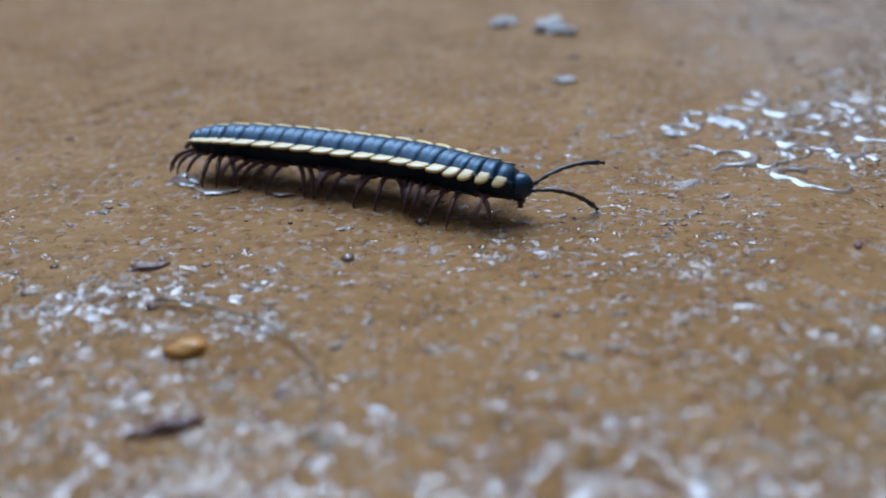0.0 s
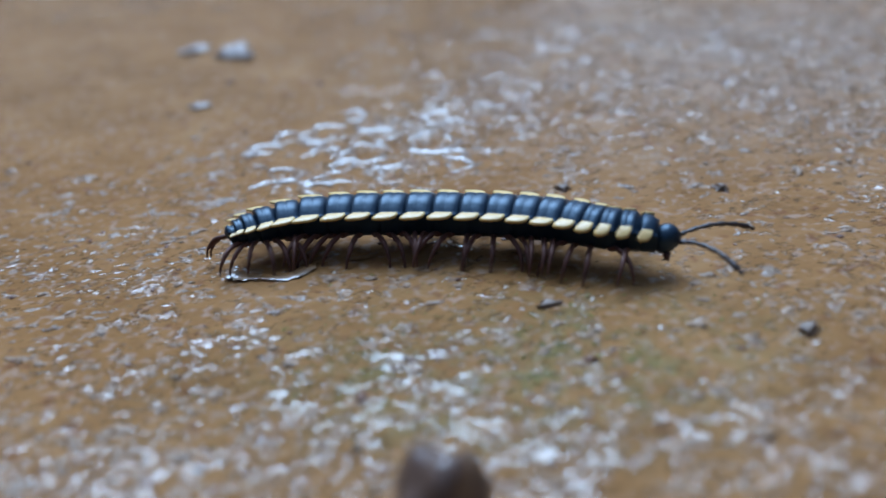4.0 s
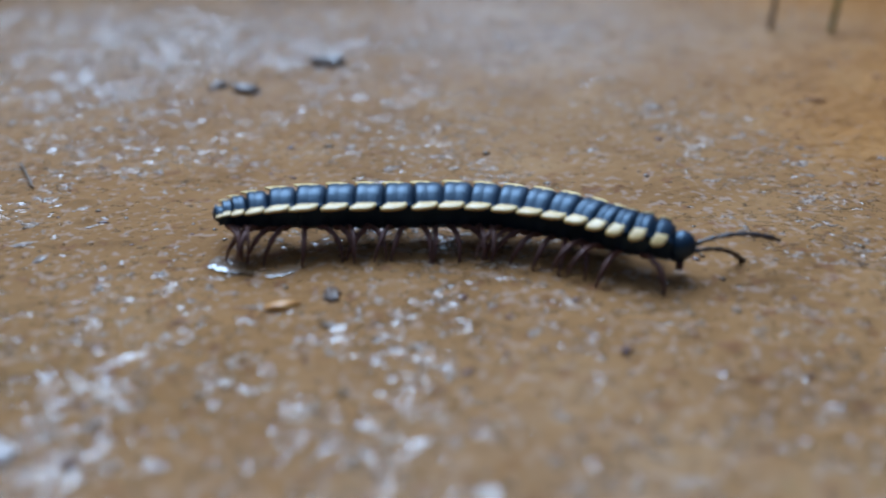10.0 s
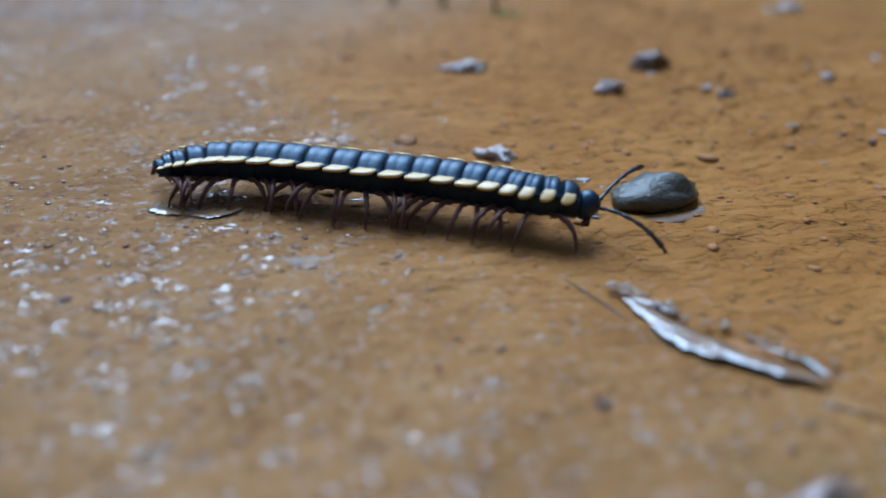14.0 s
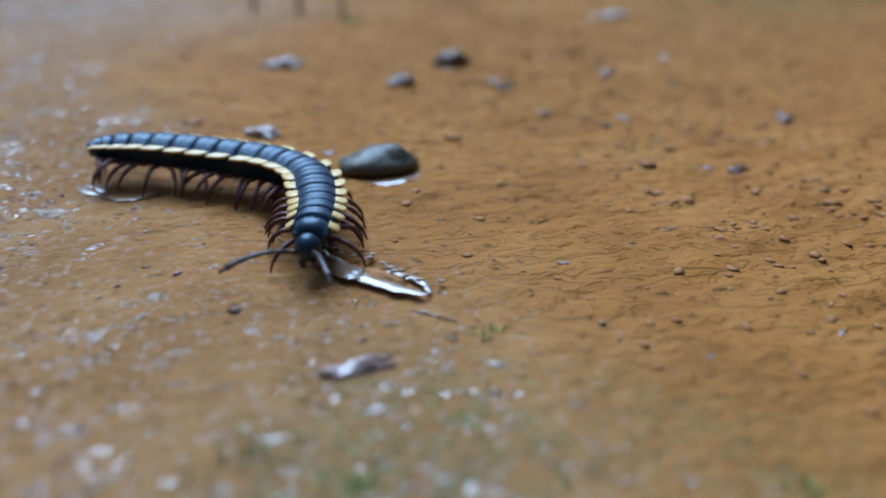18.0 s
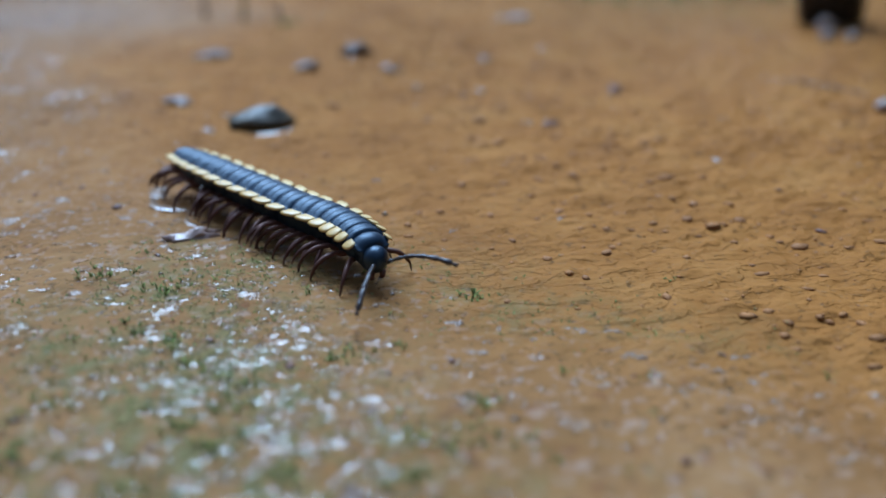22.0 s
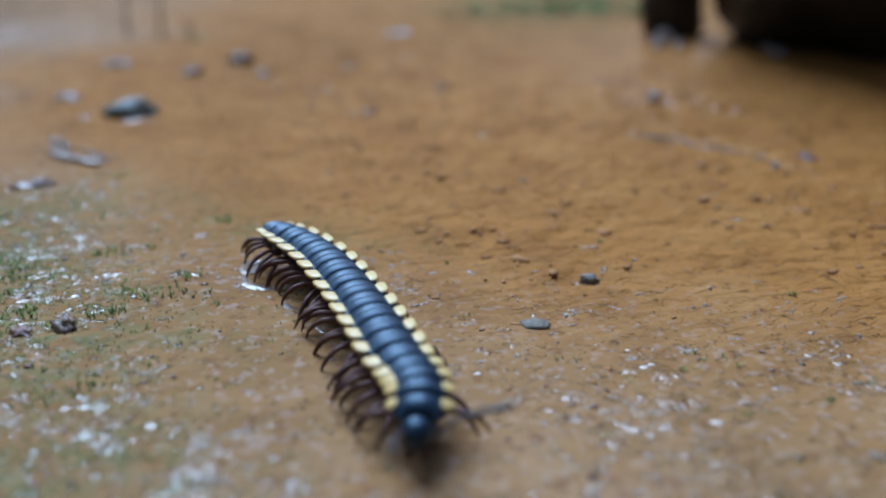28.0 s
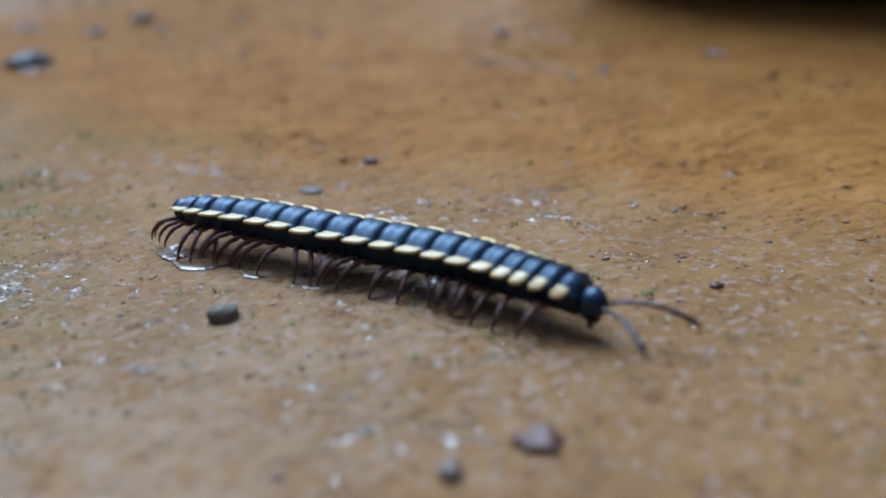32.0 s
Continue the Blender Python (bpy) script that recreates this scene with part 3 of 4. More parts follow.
for n, (x, y, s) in enumerate([(22.27, -5.33, 0.2), (21.49, -8.55, 0.22), (20.75, -6.9, 0.16), (22.9, -7.1, 0.3), (26.51, -12.29, 0.3), (28.47, -11.9, 0.4), (17.98, -15.33, 0.22)]):
    stone("bark_crumb", x, y, (s, s * 0.5, s * 0.25), RED_GRIT, "small rusty brown crumb of clay on the silt", "bark crumb", 110 + n, 23 * n, 0.3, 0.8, "rusty crumbs on the silt")
stone("orange_flake", -1.66, -4.40, (0.28, 0.16, 0.10), ORANGE, "orange bit of leaf lying in the water film", "flake", 40, 10, 0.25, 0.3)
stone("orange_flake", 10.12, -6.85, (0.24, 0.10, 0.06), ORANGE, "thin orange flake lying in the water film", "flake", 41, 12, 0.25, 0.3)
stone("wood_chip", 17.3, -11.48, (0.42, 0.14, 0.10), PINK, "small pinkish chip of wood on the silt", "wood chip", 44, 18, 0.35, 0.9)


def strand(name, points, radius, mat, label, category):
    pts = [(x * CM, y * CM, floor_at(x, y) + z * CM) for x, y, z in points]
    smooth_pts = []
    for i in range(len(pts) - 1):
        p0, p1, p2, p3 = (Vector(pts[max(min(k, len(pts) - 1), 0)]) for k in (i - 1, i, i + 1, i + 2))
        for s in range(6):
            u = s / 6
            smooth_pts.append(0.5 * (2 * p1 + (p2 - p0) * u + (2 * p0 - 5 * p1 + 4 * p2 - p3) * u * u + (3 * p1 - p0 - 3 * p2 + p3) * u**3))
    smooth_pts.append(Vector(pts[-1]))
    n = len(smooth_pts)
    ob = part(name, tube(smooth_pts, [radius * CM * (1 - 0.5 * i / n) for i in range(n)], 6), mat)
    return tagged(ob, label, category)


strand("root_fibre", [(-2.0, -3.85, 0.03), (-1.78, -3.91, 0.05), (-1.24, -4.15, 0.05), (-0.88, -4.54, 0.05), (-0.74, -4.98, 0.03), (-0.78, -5.3, 0.02)], 0.010, ROOT, "thin brown root fibre curling over the wet floor", "root fibre")
strand("root_fibre", [(7.72, -3.88, 0.02), (7.85, -4.2, 0.05), (7.98, -4.5, 0.02)], 0.016, ROOT, "short dark root fibre on the floor", "root fibre")
for line, thick in (
    ([(16.78, -9.15, 0.0), (16.92, -9.5, 0.012), (17.02, -9.75, 0.0), (17.1, -9.95, -0.01)], 0.008),
    ([(17.75, -10.74, 0.0), (17.95, -10.92, 0.012), (18.15, -11.05, -0.01)], 0.009),
    ([(24.7, -10.7, -0.01), (25.2, -11.07, 0.015), (25.5, -11.5, 0.0), (25.76, -11.87, 0.012), (26.0, -12.4, 0.015), (26.1, -12.95, -0.01)], 0.022),
    ([(25.3, -6.8, -0.01), (25.75, -7.26, 0.015), (26.1, -7.8, 0.0), (26.45, -8.3, 0.012), (26.9, -8.85, -0.01)], 0.028),
):
    strand("root_fibre", line, thick, CRUMB, "thin dark root fibre half sunk in the silt", "root fibre")



for x, y, tall, lean, mat, label in ((16.94, -0.05, 1.4, 0.05, ROOT, "thin brown plant stem standing in the wet clay"), (17.70, -0.35, 1.6, 0.10, STEM, "thin green plant stem standing in the wet clay"), (18.40, -0.95, 0.45, -0.04, ROOT, "short brown plant stub standing in the wet clay")):
    strand("plant_stem", [(x, y, -0.05), (x + 0.3 * lean, y, 0.35 * tall), (x + lean, y + 0.05, tall)], 0.045, mat, label, "plant stem")


def ridge(points, width, height, ragged=0.0):
    """A low smooth ridge of water along points, widest in the middle; centimetres."""
    pts = [Vector((x, y, 0)) for x, y in points]
    line = []
    for i in range(len(pts) - 1):
        p0, p1, p2, p3 = (pts[max(min(k, len(pts) - 1), 0)] for k in (i - 1, i, i + 1, i + 2))
        for q in range(8):
            u = q / 8
            line.append(0.5 * (2 * p1 + (p2 - p0) * u + (2 * p0 - 5 * p1 + 4 * p2 - p3) * u * u + (3 * p1 - p0 - 3 * p2 + p3) * u**3))
    line.append(pts[-1])
    rings = []
    for i, p in enumerate(line):
        d = (line[min(i + 1, len(line) - 1)] - line[max(i - 1, 0)]).normalized()
        side = Vector((-d.y, d.x, 0))
        k = max(0.06, math.sin(math.pi * i / (len(line) - 1)) ** 0.6) * (1 + 0.25 * noise.noise(Vector((i * 0.45, width, 0))))
        p = p + side * (width * ragged * noise.noise(Vector((i * 0.37, height * 900, 3.0))))
        k *= 1 + 0.8 * ragged * noise.noise(Vector((i * 0.8, width * 70, 7.0)))
        rings.append([(p + side * (width * k * w) + Vector((0, 0, height * k * (1 - w * w) - 0.004))) * CM for w in (-1, -0.8, -0.55, -0.3, 0, 0.3, 0.55, 0.8, 1)])
    return loft(rings, closed=False, caps=False)


# water drawn up along the near foot of the large pebble
edge = part("water_edge", ridge([(-0.43, -0.06), (-0.34, -0.19), (-0.16, -0.27), (0.08, -0.28), (0.30, -0.21), (0.41, -0.08)], 0.07, 0.016), WATER, big_pebble, "bright crescent of water")
edge.matrix_basis = pose(0, 0, 0.0002)

# a shallow pool in a dimple of the silt, with froth on its far edge
puddle = new("puddle")
puddle.matrix_basis = pose(0, 0, floor_at(17.5, -10.3) + 0.0005)
tagged(puddle, "small shallow puddle with bright water edge and froth on the silt", "puddle")
for line, width, height in (
    ([(17.08, -9.50), (17.13, -9.66), (17.22, -9.88), (17.38, -10.12), (17.56, -10.34), (17.74, -10.50), (17.90, -10.60)], 0.075, 0.015),
    ([(17.14, -9.80), (17.30, -10.08), (17.42, -10.26)], 0.100, 0.013),
    ([(17.12, -9.50), (17.26, -9.64), (17.38, -9.80)], 0.030, 0.009),
    ([(17.66, -10.18), (17.80, -10.30), (17.90, -10.42), (17.92, -10.58)], 0.035, 0.010),
):
    part("water_edge", ridge(line, width, height, 0.25), WATER, puddle, "bright water edge")
bubble_rng = random.Random(6)
for k in range(60):
    u = bubble_rng.random() ** 1.5
    bx, by = 17.08 + 0.90 * u, -9.36 - 1.12 * u ** 0.9
    bm = bmesh.new()
    bmesh.ops.create_icosphere(bm, subdivisions=2, radius=bubble_rng.uniform(0.008, 0.026) * CM)
    for v in bm.verts:
        v.co *= 1 + 0.5 * noise.noise(v.co * 9000 + Vector((k, 0, 0)))
    bmesh.ops.scale(bm, vec=(1.5, 1, 0.55), verts=bm.verts)
    bmesh.ops.translate(bm, vec=((bx + bubble_rng.uniform(-0.07, 0.07)) * CM, (by + bubble_rng.uniform(-0.07, 0.07)) * CM, 0.008 * CM), verts=bm.verts)
    part("froth_bead", bm, BEAD, puddle)
stone("clay_lump", 17.62, -10.28, (0.46, 0.20, 0.09), FLAKE, "low brown clod of clay in the puddle", "clay lump", 71, -42, 0.3, 0.7)

# froth on the film of water: rings of drawn-up water round flat bubbles
foam = new("froth_patch")
foam.matrix_basis = pose(0, 0, 0)
tagged(foam, "clear froth of flat rings on the water film", "froth")
foam_rng = random.Random(21)
rings_made = []
for _ in range(330):
    r = 0.10 + foam_rng.gammavariate(2.0, 0.075)
    a, d = foam_rng.uniform(0, math.tau), math.sqrt(foam_rng.random())
    fx, fy = 3.4 + 1.15 * d * math.cos(a), -1.3 + 1.05 * d * math.sin(a)
    if all(math.hypot(fx - x, fy - y) > 0.90 * (r + q) for x, y, q in rings_made):
        rings_made.append((fx, fy, r))
for fx, fy, r in rings_made:
    squash, seed, thick = foam_rng.uniform(0.75, 1.0), foam_rng.uniform(0, 50), 0.034 + 0.08 * r
    rows, start, span = [], foam_rng.uniform(0, math.tau), foam_rng.uniform(3.4, 6.0)
    for k in range(25):
        a = start + span * k / 24
        w = r * (1 + 0.7 * noise.noise(Vector((math.cos(a) * 1.2, math.sin(a) * 1.2, seed))))
        t = thick * (0.25 + 0.75 * math.sin(math.pi * k / 24) ** 0.5) * (1 + 0.8 * noise.noise(Vector((math.cos(a) * 2, math.sin(a) * 2, seed + 9))))
        px, py = fx + w * math.cos(a), fy + w * squash * math.sin(a)
        h = floor_at(px, py) / CM
        rows.append([((px + t * u * math.cos(a)) * CM, (py + t * u * math.sin(a)) * CM, (h + 0.35 * t * (1 - u * u) + 0.008) * CM) for u in (-1.2, -0.7, -0.25, 0.25, 0.7, 1.2)])
    part("froth_ring", loft(rows, closed=False, caps=False), WATER, foam)

# low water ridges, moved with the tail, that stand in for sky glints in the film
ripple = new("film_glints")
tagged(ripple, "added water ridges for sky glints round the millipede's hind feet", "water ripple")
for line, width, height in (
    ([(-0.42, -0.10), (-0.44, -0.22), (-0.34, -0.32), (-0.22, -0.34)], 0.06, 0.008),
    ([(-0.26, -0.38), (-0.06, -0.45), (0.08, -0.42), (0.20, -0.32), (0.30, -0.28)], 0.055, 0.008),
    ([(-0.36, -0.16), (-0.30, -0.25), (-0.20, -0.27)], 0.04, 0.007),
    ([(0.42, -0.36), (0.56, -0.42), (0.70, -0.40)], 0.030, 0.006),
    ([(0.98, -0.40), (1.10, -0.44), (1.20, -0.43)], 0.026, 0.006),
):
    part("crest", ridge(line, width, height, 0.5), WATER, ripple)


# rotten log and a wet stump beside it
# the log's unseen upper bulk is made large to shade the clay before it
rings = []
for i in range(40):
    ring = []
    for k in range(44):
        a = math.tau * k / 44
        r = 7.0 + 0.55 * noise.noise(Vector((i * 0.35, math.cos(a) * 2.2, math.sin(a) * 2.2))) + 0.15 * noise.noise(Vector((i * 0.9, math.cos(a) * 7, math.sin(a) * 7)))
        r *= min(1.0, 0.90 + 0.05 * i)
        ring.append((i * 0.55 * CM, r * math.cos(a) * CM, (5.5 + r * math.sin(a)) * CM))
    rings.append(ring)
log = part("rotten_log", loft(rings), BARK)
log.matrix_basis = pose(0.3270, -0.0120, 0.0, 0, 0, -50)
tagged(log, "nearly black rotten log lying on the wet clay", "log")
stone("bark_piece", 28.9, -2.9, (1.35, 0.8, 2.2), BARK, "black wet piece of bark standing by the log", "bark", 50, 0, 0.1, 0.4)
for n, (x, y, s) in enumerate([(28.5, -3.5, 0.40), (27.97, -4.43, 0.30), (28.4, -4.5, 0.28), (30.1, -3.75, 0.36), (30.1, -5.0, 0.25), (29.97, -5.64, 0.3), (26.01, -8.78, 0.22), (25.9, -12.6, 0.09)]):
    stone("clay_lump", x, y, (s, s * 0.8, s * 0.7), PALE_GLINT, "small pale wet lump of clay near the log", "clay lump", 60 + n, 20 * n, 0.2, 0.3, "lumps by the log")


# ---- fine stuff: grit, silt flakes, moss ----
def scatter_lumps(name, spots_and_sizes, mat, label, category, seed, flat=0.6):
    """Small uneven lumps in one mesh; x, y and size in centimetres."""
    rng = np.random.default_rng(seed)
    bm = bmesh.new()
    bmesh.ops.create_icosphere(bm, subdivisions=1, radius=1.0)
    base = np.array([v.co[:] for v in bm.verts])
    tri = np.array([[v.index for v in f.verts] for f in bm.faces])
    bm.free()
    n = len(spots_and_sizes)
    xyz = np.array(spots_and_sizes)
    h = ground_height(xyz[:, :1], xyz[:, 1:2])[:, 0]
    k = base[None] * rng.uniform(0.65, 1.2, (n, len(base), 1)) * xyz[:, None, 2:3] * np.stack([rng.uniform(0.8, 1.6, n), rng.uniform(0.7, 1.1, n), np.full(n, flat)], -1)[:, None]
    a = rng.uniform(0, math.tau, n)[:, None]
    verts = np.stack([k[..., 0] * np.cos(a) - k[..., 1] * np.sin(a) + xyz[:, :1], k[..., 0] * np.sin(a) + k[..., 1] * np.cos(a) + xyz[:, 1:2], k[..., 2] + h[:, None] + 0.25 * xyz[:, 2:3] * flat], -1).reshape(-1, 3) * CM
    faces = (tri[None] + (np.arange(n) * len(base))[:, None, None]).reshape(-1, 3)
    ob = new(name, grid_mesh(name, verts.tolist(), faces.tolist(), mat))
    return tagged(ob, label, category, kind="stuff")


def scatter_beads(name, places, mat, label, category, seed):
    """Low wet domes with uneven rims in one mesh; x, y and radius in centimetres."""
    rng = np.random.default_rng(seed)
    n, sides = len(places), 7
    h = ground_height(places[:, :1], places[:, 1:2])[:, 0]
    a = np.arange(sides) * math.tau / sides
    long, turn = rng.uniform(1.0, 2.2, n)[:, None], rng.normal(0, 0.5, n)[:, None]
    r = places[:, 2:3]
    rows = []
    for share, up in ((1.25, -0.12), (0.95, 0.10), (0.55, 0.34)):
        k = r * share * rng.uniform(0.5, 1.3, (n, sides))
        u, v = k * np.cos(a) * long, k * np.sin(a)
        rows.append(np.stack([places[:, :1] + u * np.cos(turn) - v * np.sin(turn), places[:, 1:2] + u * np.sin(turn) + v * np.cos(turn), h[:, None] + up * r * rng.uniform(0.8, 1.2, (n, sides))], -1))
    rows.append(np.concatenate([places[:, :2], h[:, None] + 0.42 * r], -1)[:, None])
    verts = np.concatenate(rows, 1)
    q = np.arange(sides)
    w = (q + 1) % sides
    ring = np.concatenate([np.stack([q, w, w + sides], -1), np.stack([q, w + sides, q + sides], -1)])
    tri = np.concatenate([ring, ring + sides, np.stack([q + 2 * sides, w + 2 * sides, np.full(sides, 3 * sides)], -1)])
    faces = (tri[None] + (np.arange(n) * (3 * sides + 1))[:, None, None]).reshape(-1, 3)
    ob = new(name, grid_mesh(name, (verts.reshape(-1, 3) * CM).tolist(), faces.tolist(), mat))
    return tagged(ob, label, category, kind="stuff")


rng = np.random.default_rng(11)
gx, gy = rng.uniform(-4.5, 26, 14000), rng.uniform(-22, 3, 14000)
share = silt_share(gx, gy)
pick = rng.random(14000) < (1 - share) * 0.28 * (0.3 + value_noise(gx, gy, 0.9, 77)) + 0.006 * share
scatter_lumps("grit", np.stack([gx, gy, rng.gamma(2.0, 0.006, 14000) + 0.006], -1)[pick], GRIT, "wet brown and pale grit strewn over the floor", "grit", 12, 0.42)
gx, gy = rng.uniform(-4.5, 26, 5000), rng.uniform(-22, 3, 5000)
pick = rng.random(5000) < (1 - silt_share(gx, gy)) * 0.5 * (0.2 + value_noise(gx, gy, 0.9, 78)) + 0.004
scatter_lumps("red_grit", np.stack([gx, gy, rng.gamma(2.0, 0.007, 5000) + 0.008], -1)[pick], RED_GRIT, "red-brown and rusty grit strewn over the floor", "grit", 15, 0.42)
gx, gy = rng.uniform(14, 32, 30000), rng.uniform(-20, 1, 30000)
pick = rng.random(30000) < silt_share(gx, gy) * np.clip(value_noise(gx, gy, 1.6, 12) * 1.8 - 0.35, 0, 1) * 0.28
scatter_lumps("silt_crumbs", np.stack([gx, gy, rng.gamma(2.0, 0.011, 30000) + 0.011], -1)[pick], FLAKE, "flat crumbs of drying ochre silt", "silt", 13, 0.27)
# wet beads of clay and water, in clusters
gx, gy = rng.uniform(-4.4, 26.0, 60000), rng.uniform(-21.8, 2.6, 60000)
pick = rng.random(60000) < speck_share(gx, gy) ** 1.5 * (0.1 + 1.2 * value_noise(gx, gy, 0.7, 91)) * 0.62 * (np.interp(gx, [5, 9], [1.1, 0.75]) + 0.5 * spot(gx, gy, 19, -18, 2.5, 3.0))
beads = []
for cx, cy in zip(gx[pick], gy[pick]):
    turn, step = rng.normal(0, 0.6), rng.uniform(0.02, 0.05)
    grow = (1.5 if rng.random() < 0.15 else 1.0) * (1.15 if cx < 6 else 1.0 if cx < 16 else 0.75)
    for k in range(int(rng.integers(2, 8))):
        beads.append((cx, cy, rng.gamma(1.6, 0.0050) * grow + 0.006))
        turn += rng.normal(0, 0.9)
        cx, cy = cx + step * math.cos(turn), cy + step * math.sin(turn) * 0.7
scatter_beads("wet_beads", np.array(beads), BEAD, "tiny beads of water and wet clay", "water beads", 18)


def moss():
    rng = np.random.default_rng(14)
    verts, faces = [], []
    x, y = rng.uniform(1, 26, 150000), rng.uniform(-21, -2, 150000)
    pick = rng.random(150000) < algae_share(x, y) ** 2 * 2.4
    gx, gy = rng.normal(28.0, 1.5, 260), rng.normal(1.9, 1.0, 260)
    tx, ty = rng.uniform(15.5, 25, 420), rng.uniform(-21.5, -11.5, 420)
    keep = rng.random(420) < 0.12 + 0.75 * (1 - silt_share(tx, ty)) * value_noise(tx, ty, 1.4, 95)
    tx, ty = np.repeat(tx[keep], 7), np.repeat(ty[keep], 7)
    cx, cy = rng.normal(17.2, 0.9, 46), rng.normal(-14.9, 1.5, 46)
    tx, ty = np.append(tx, np.repeat(cx, 16) + rng.normal(0, 0.07, 736)), np.append(ty, np.repeat(cy, 16) + rng.normal(0, 0.05, 736))
    tufts = len(tx)
    tx, ty = tx + rng.normal(0, 0.04, tufts), ty + rng.normal(0, 0.03, tufts)
    x, y = np.append(x[pick], rng.normal(18.5, 0.12, 60)), np.append(y[pick], rng.normal(-1.1, 0.08, 60))
    x, y = np.append(x, np.append(tx, gx)), np.append(y, np.append(ty, gy))
    size = np.append(rng.uniform(0.25, 0.6, pick.sum()), rng.uniform(0.6, 1.5, 60))
    size = np.append(size, np.append(rng.gamma(3.0, 0.10, tufts - 736) + 0.18, rng.uniform(0.5, 1.3, 736)))
    size = np.append(size, rng.uniform(2.0, 6.0, 260))
    h = ground_height(x[:, None], y[:, None])[:, 0]
    for cx, cy, ch, s in zip(x, y, h, size):
        for _ in range(5):
            a, lean, tall = rng.uniform(0, math.tau), rng.uniform(0.2, 1.0), rng.uniform(0.02, 0.055) * s
            dx, dy = math.cos(a), math.sin(a)
            w = 0.007 * s
            i = len(verts)
            verts += [(cx - dy * w, cy + dx * w, ch - 0.01), (cx + dy * w, cy - dx * w, ch - 0.01), (cx + dx * lean * tall * 0.5, cy + dy * lean * tall * 0.5, ch + tall * 0.7), (cx + dx * lean * tall, cy + dy * lean * tall, ch + tall)]
            faces += [(i, i + 1, i + 2), (i + 1, i + 3, i + 2), (i + 3, i, i + 2)]
    ob = new("moss", grid_mesh("moss", (np.array(verts) * CM).tolist(), faces, MOSS))
    tagged(ob, "short green moss growing in patches on the wet floor", "moss", kind="stuff")


moss()

# ---- the millipede ----
RINGS = 20
PITCH = 0.166
BODY_LENGTH = 3.53
# share of the body from the tip of the head at which each ring sits: short rings at both ends
RING_AT = [0.070, 0.103, 0.139, 0.174, 0.217, 0.270, 0.325, 0.382, 0.441, 0.501, 0.562, 0.623, 0.684, 0.744, 0.806, 0.866, 0.915, 0.948, 0.972, 0.990]
STRETCH = [(RING_AT[min(n + 1, 19)] - RING_AT[max(n - 1, 0)]) / (min(n + 1, 19) - max(n - 1, 0)) * BODY_LENGTH / PITCH for n in range(RINGS)]
millipede = new("millipede")
millipede.empty_display_size = 0.005
tagged(millipede, "black millipede with yellow-edged rings and brown legs crawling on wet clay", "millipede")


def scaled(points, k, long):
    return [(x * long * CM, y * k * CM, z * k * CM) for x, y, z in points]


def ring_outline(x, wide, top):
    """The outline of a body ring at x, from the right edge over the back to the left, then under the belly."""
    back = [(-0.200, 0.072), (-0.166, 0.078), (-0.142, 0.094), (-0.105, 0.122), (-0.055, 0.141), (0.0, 0.147), (0.055, 0.141), (0.105, 0.122), (0.142, 0.094), (0.166, 0.078), (0.200, 0.072)]
    under = [(0.168, 0.060), (0.140, -0.005), (0.134, -0.085), (0.092, -0.148), (0.0, -0.165), (-0.092, -0.148), (-0.134, -0.085), (-0.138, -0.005), (-0.168, 0.060)]
    return [(x, y * wide, z * top) for y, z in back] + [(x, y * min(max(wide, 0.95), 1.0), z) for y, z in under]


def ring_mesh(k, long, collar=False):
    rows = [(0.118, 0.70, 0.80), (0.080, 0.72, 0.83), (0.074, 0.86, 0.91), (0.064, 0.95, 0.98), (0.040, 1.0, 1.035), (0.010, 1.0, 1.05), (-0.002, 1.0, 1.03), (-0.010, 1.0, 1.005), (-0.018, 1.0, 1.03), (-0.045, 1.0, 1.06), (-0.068, 0.99, 1.045), (-0.080, 0.95, 0.99), (-0.084, 0.90, 0.92), (-0.078, 0.70, 0.78)]
    if collar:
        rows = [(0.10, 0.46, 0.58), (0.088, 0.64, 0.76), (0.062, 0.80, 0.90), (0.030, 0.90, 1.0), (-0.010, 0.97, 1.04), (-0.045, 1.0, 1.06), (-0.070, 0.98, 1.02), (-0.082, 0.92, 0.95), (-0.074, 0.70, 0.80)]
    return loft([scaled(ring_outline(x, w, t), k, long) for x, w, t in rows])


def keel_mesh(k, long, side, back, inner, droop=0.0, lift=0.0):
    """The yellow lobe at one flank: a flat petal with a rounded rim, its hind corner drawn backwards."""
    plan = [(0.038, inner), (0.043, inner + 0.018), (0.032, 0.206), (0.010, 0.226), (-0.024, 0.240), (-0.064 - back, 0.246), (-0.092 - back, 0.239), (-0.099 - 0.6 * back, 0.218), (-0.080, inner + 0.018), (-0.066, inner)]

    def level(y):
        return 0.088 + lift - (y - 0.15) * (0.10 + droop)

    layers = []
    for shrink, up in ((0.78, 0.006), (0.97, 0.002), (1.02, -0.006), (0.97, -0.016), (0.75, -0.020)):
        mid_x, mid_y = -0.02, (inner + 0.225) / 2
        layers.append([(mid_x + (x - mid_x) * shrink, side * (mid_y + (y - mid_y) * shrink), level(mid_y + (y - mid_y) * shrink) + up) for x, y in plan])
    return loft([scaled(ring, k, long) for ring in layers])


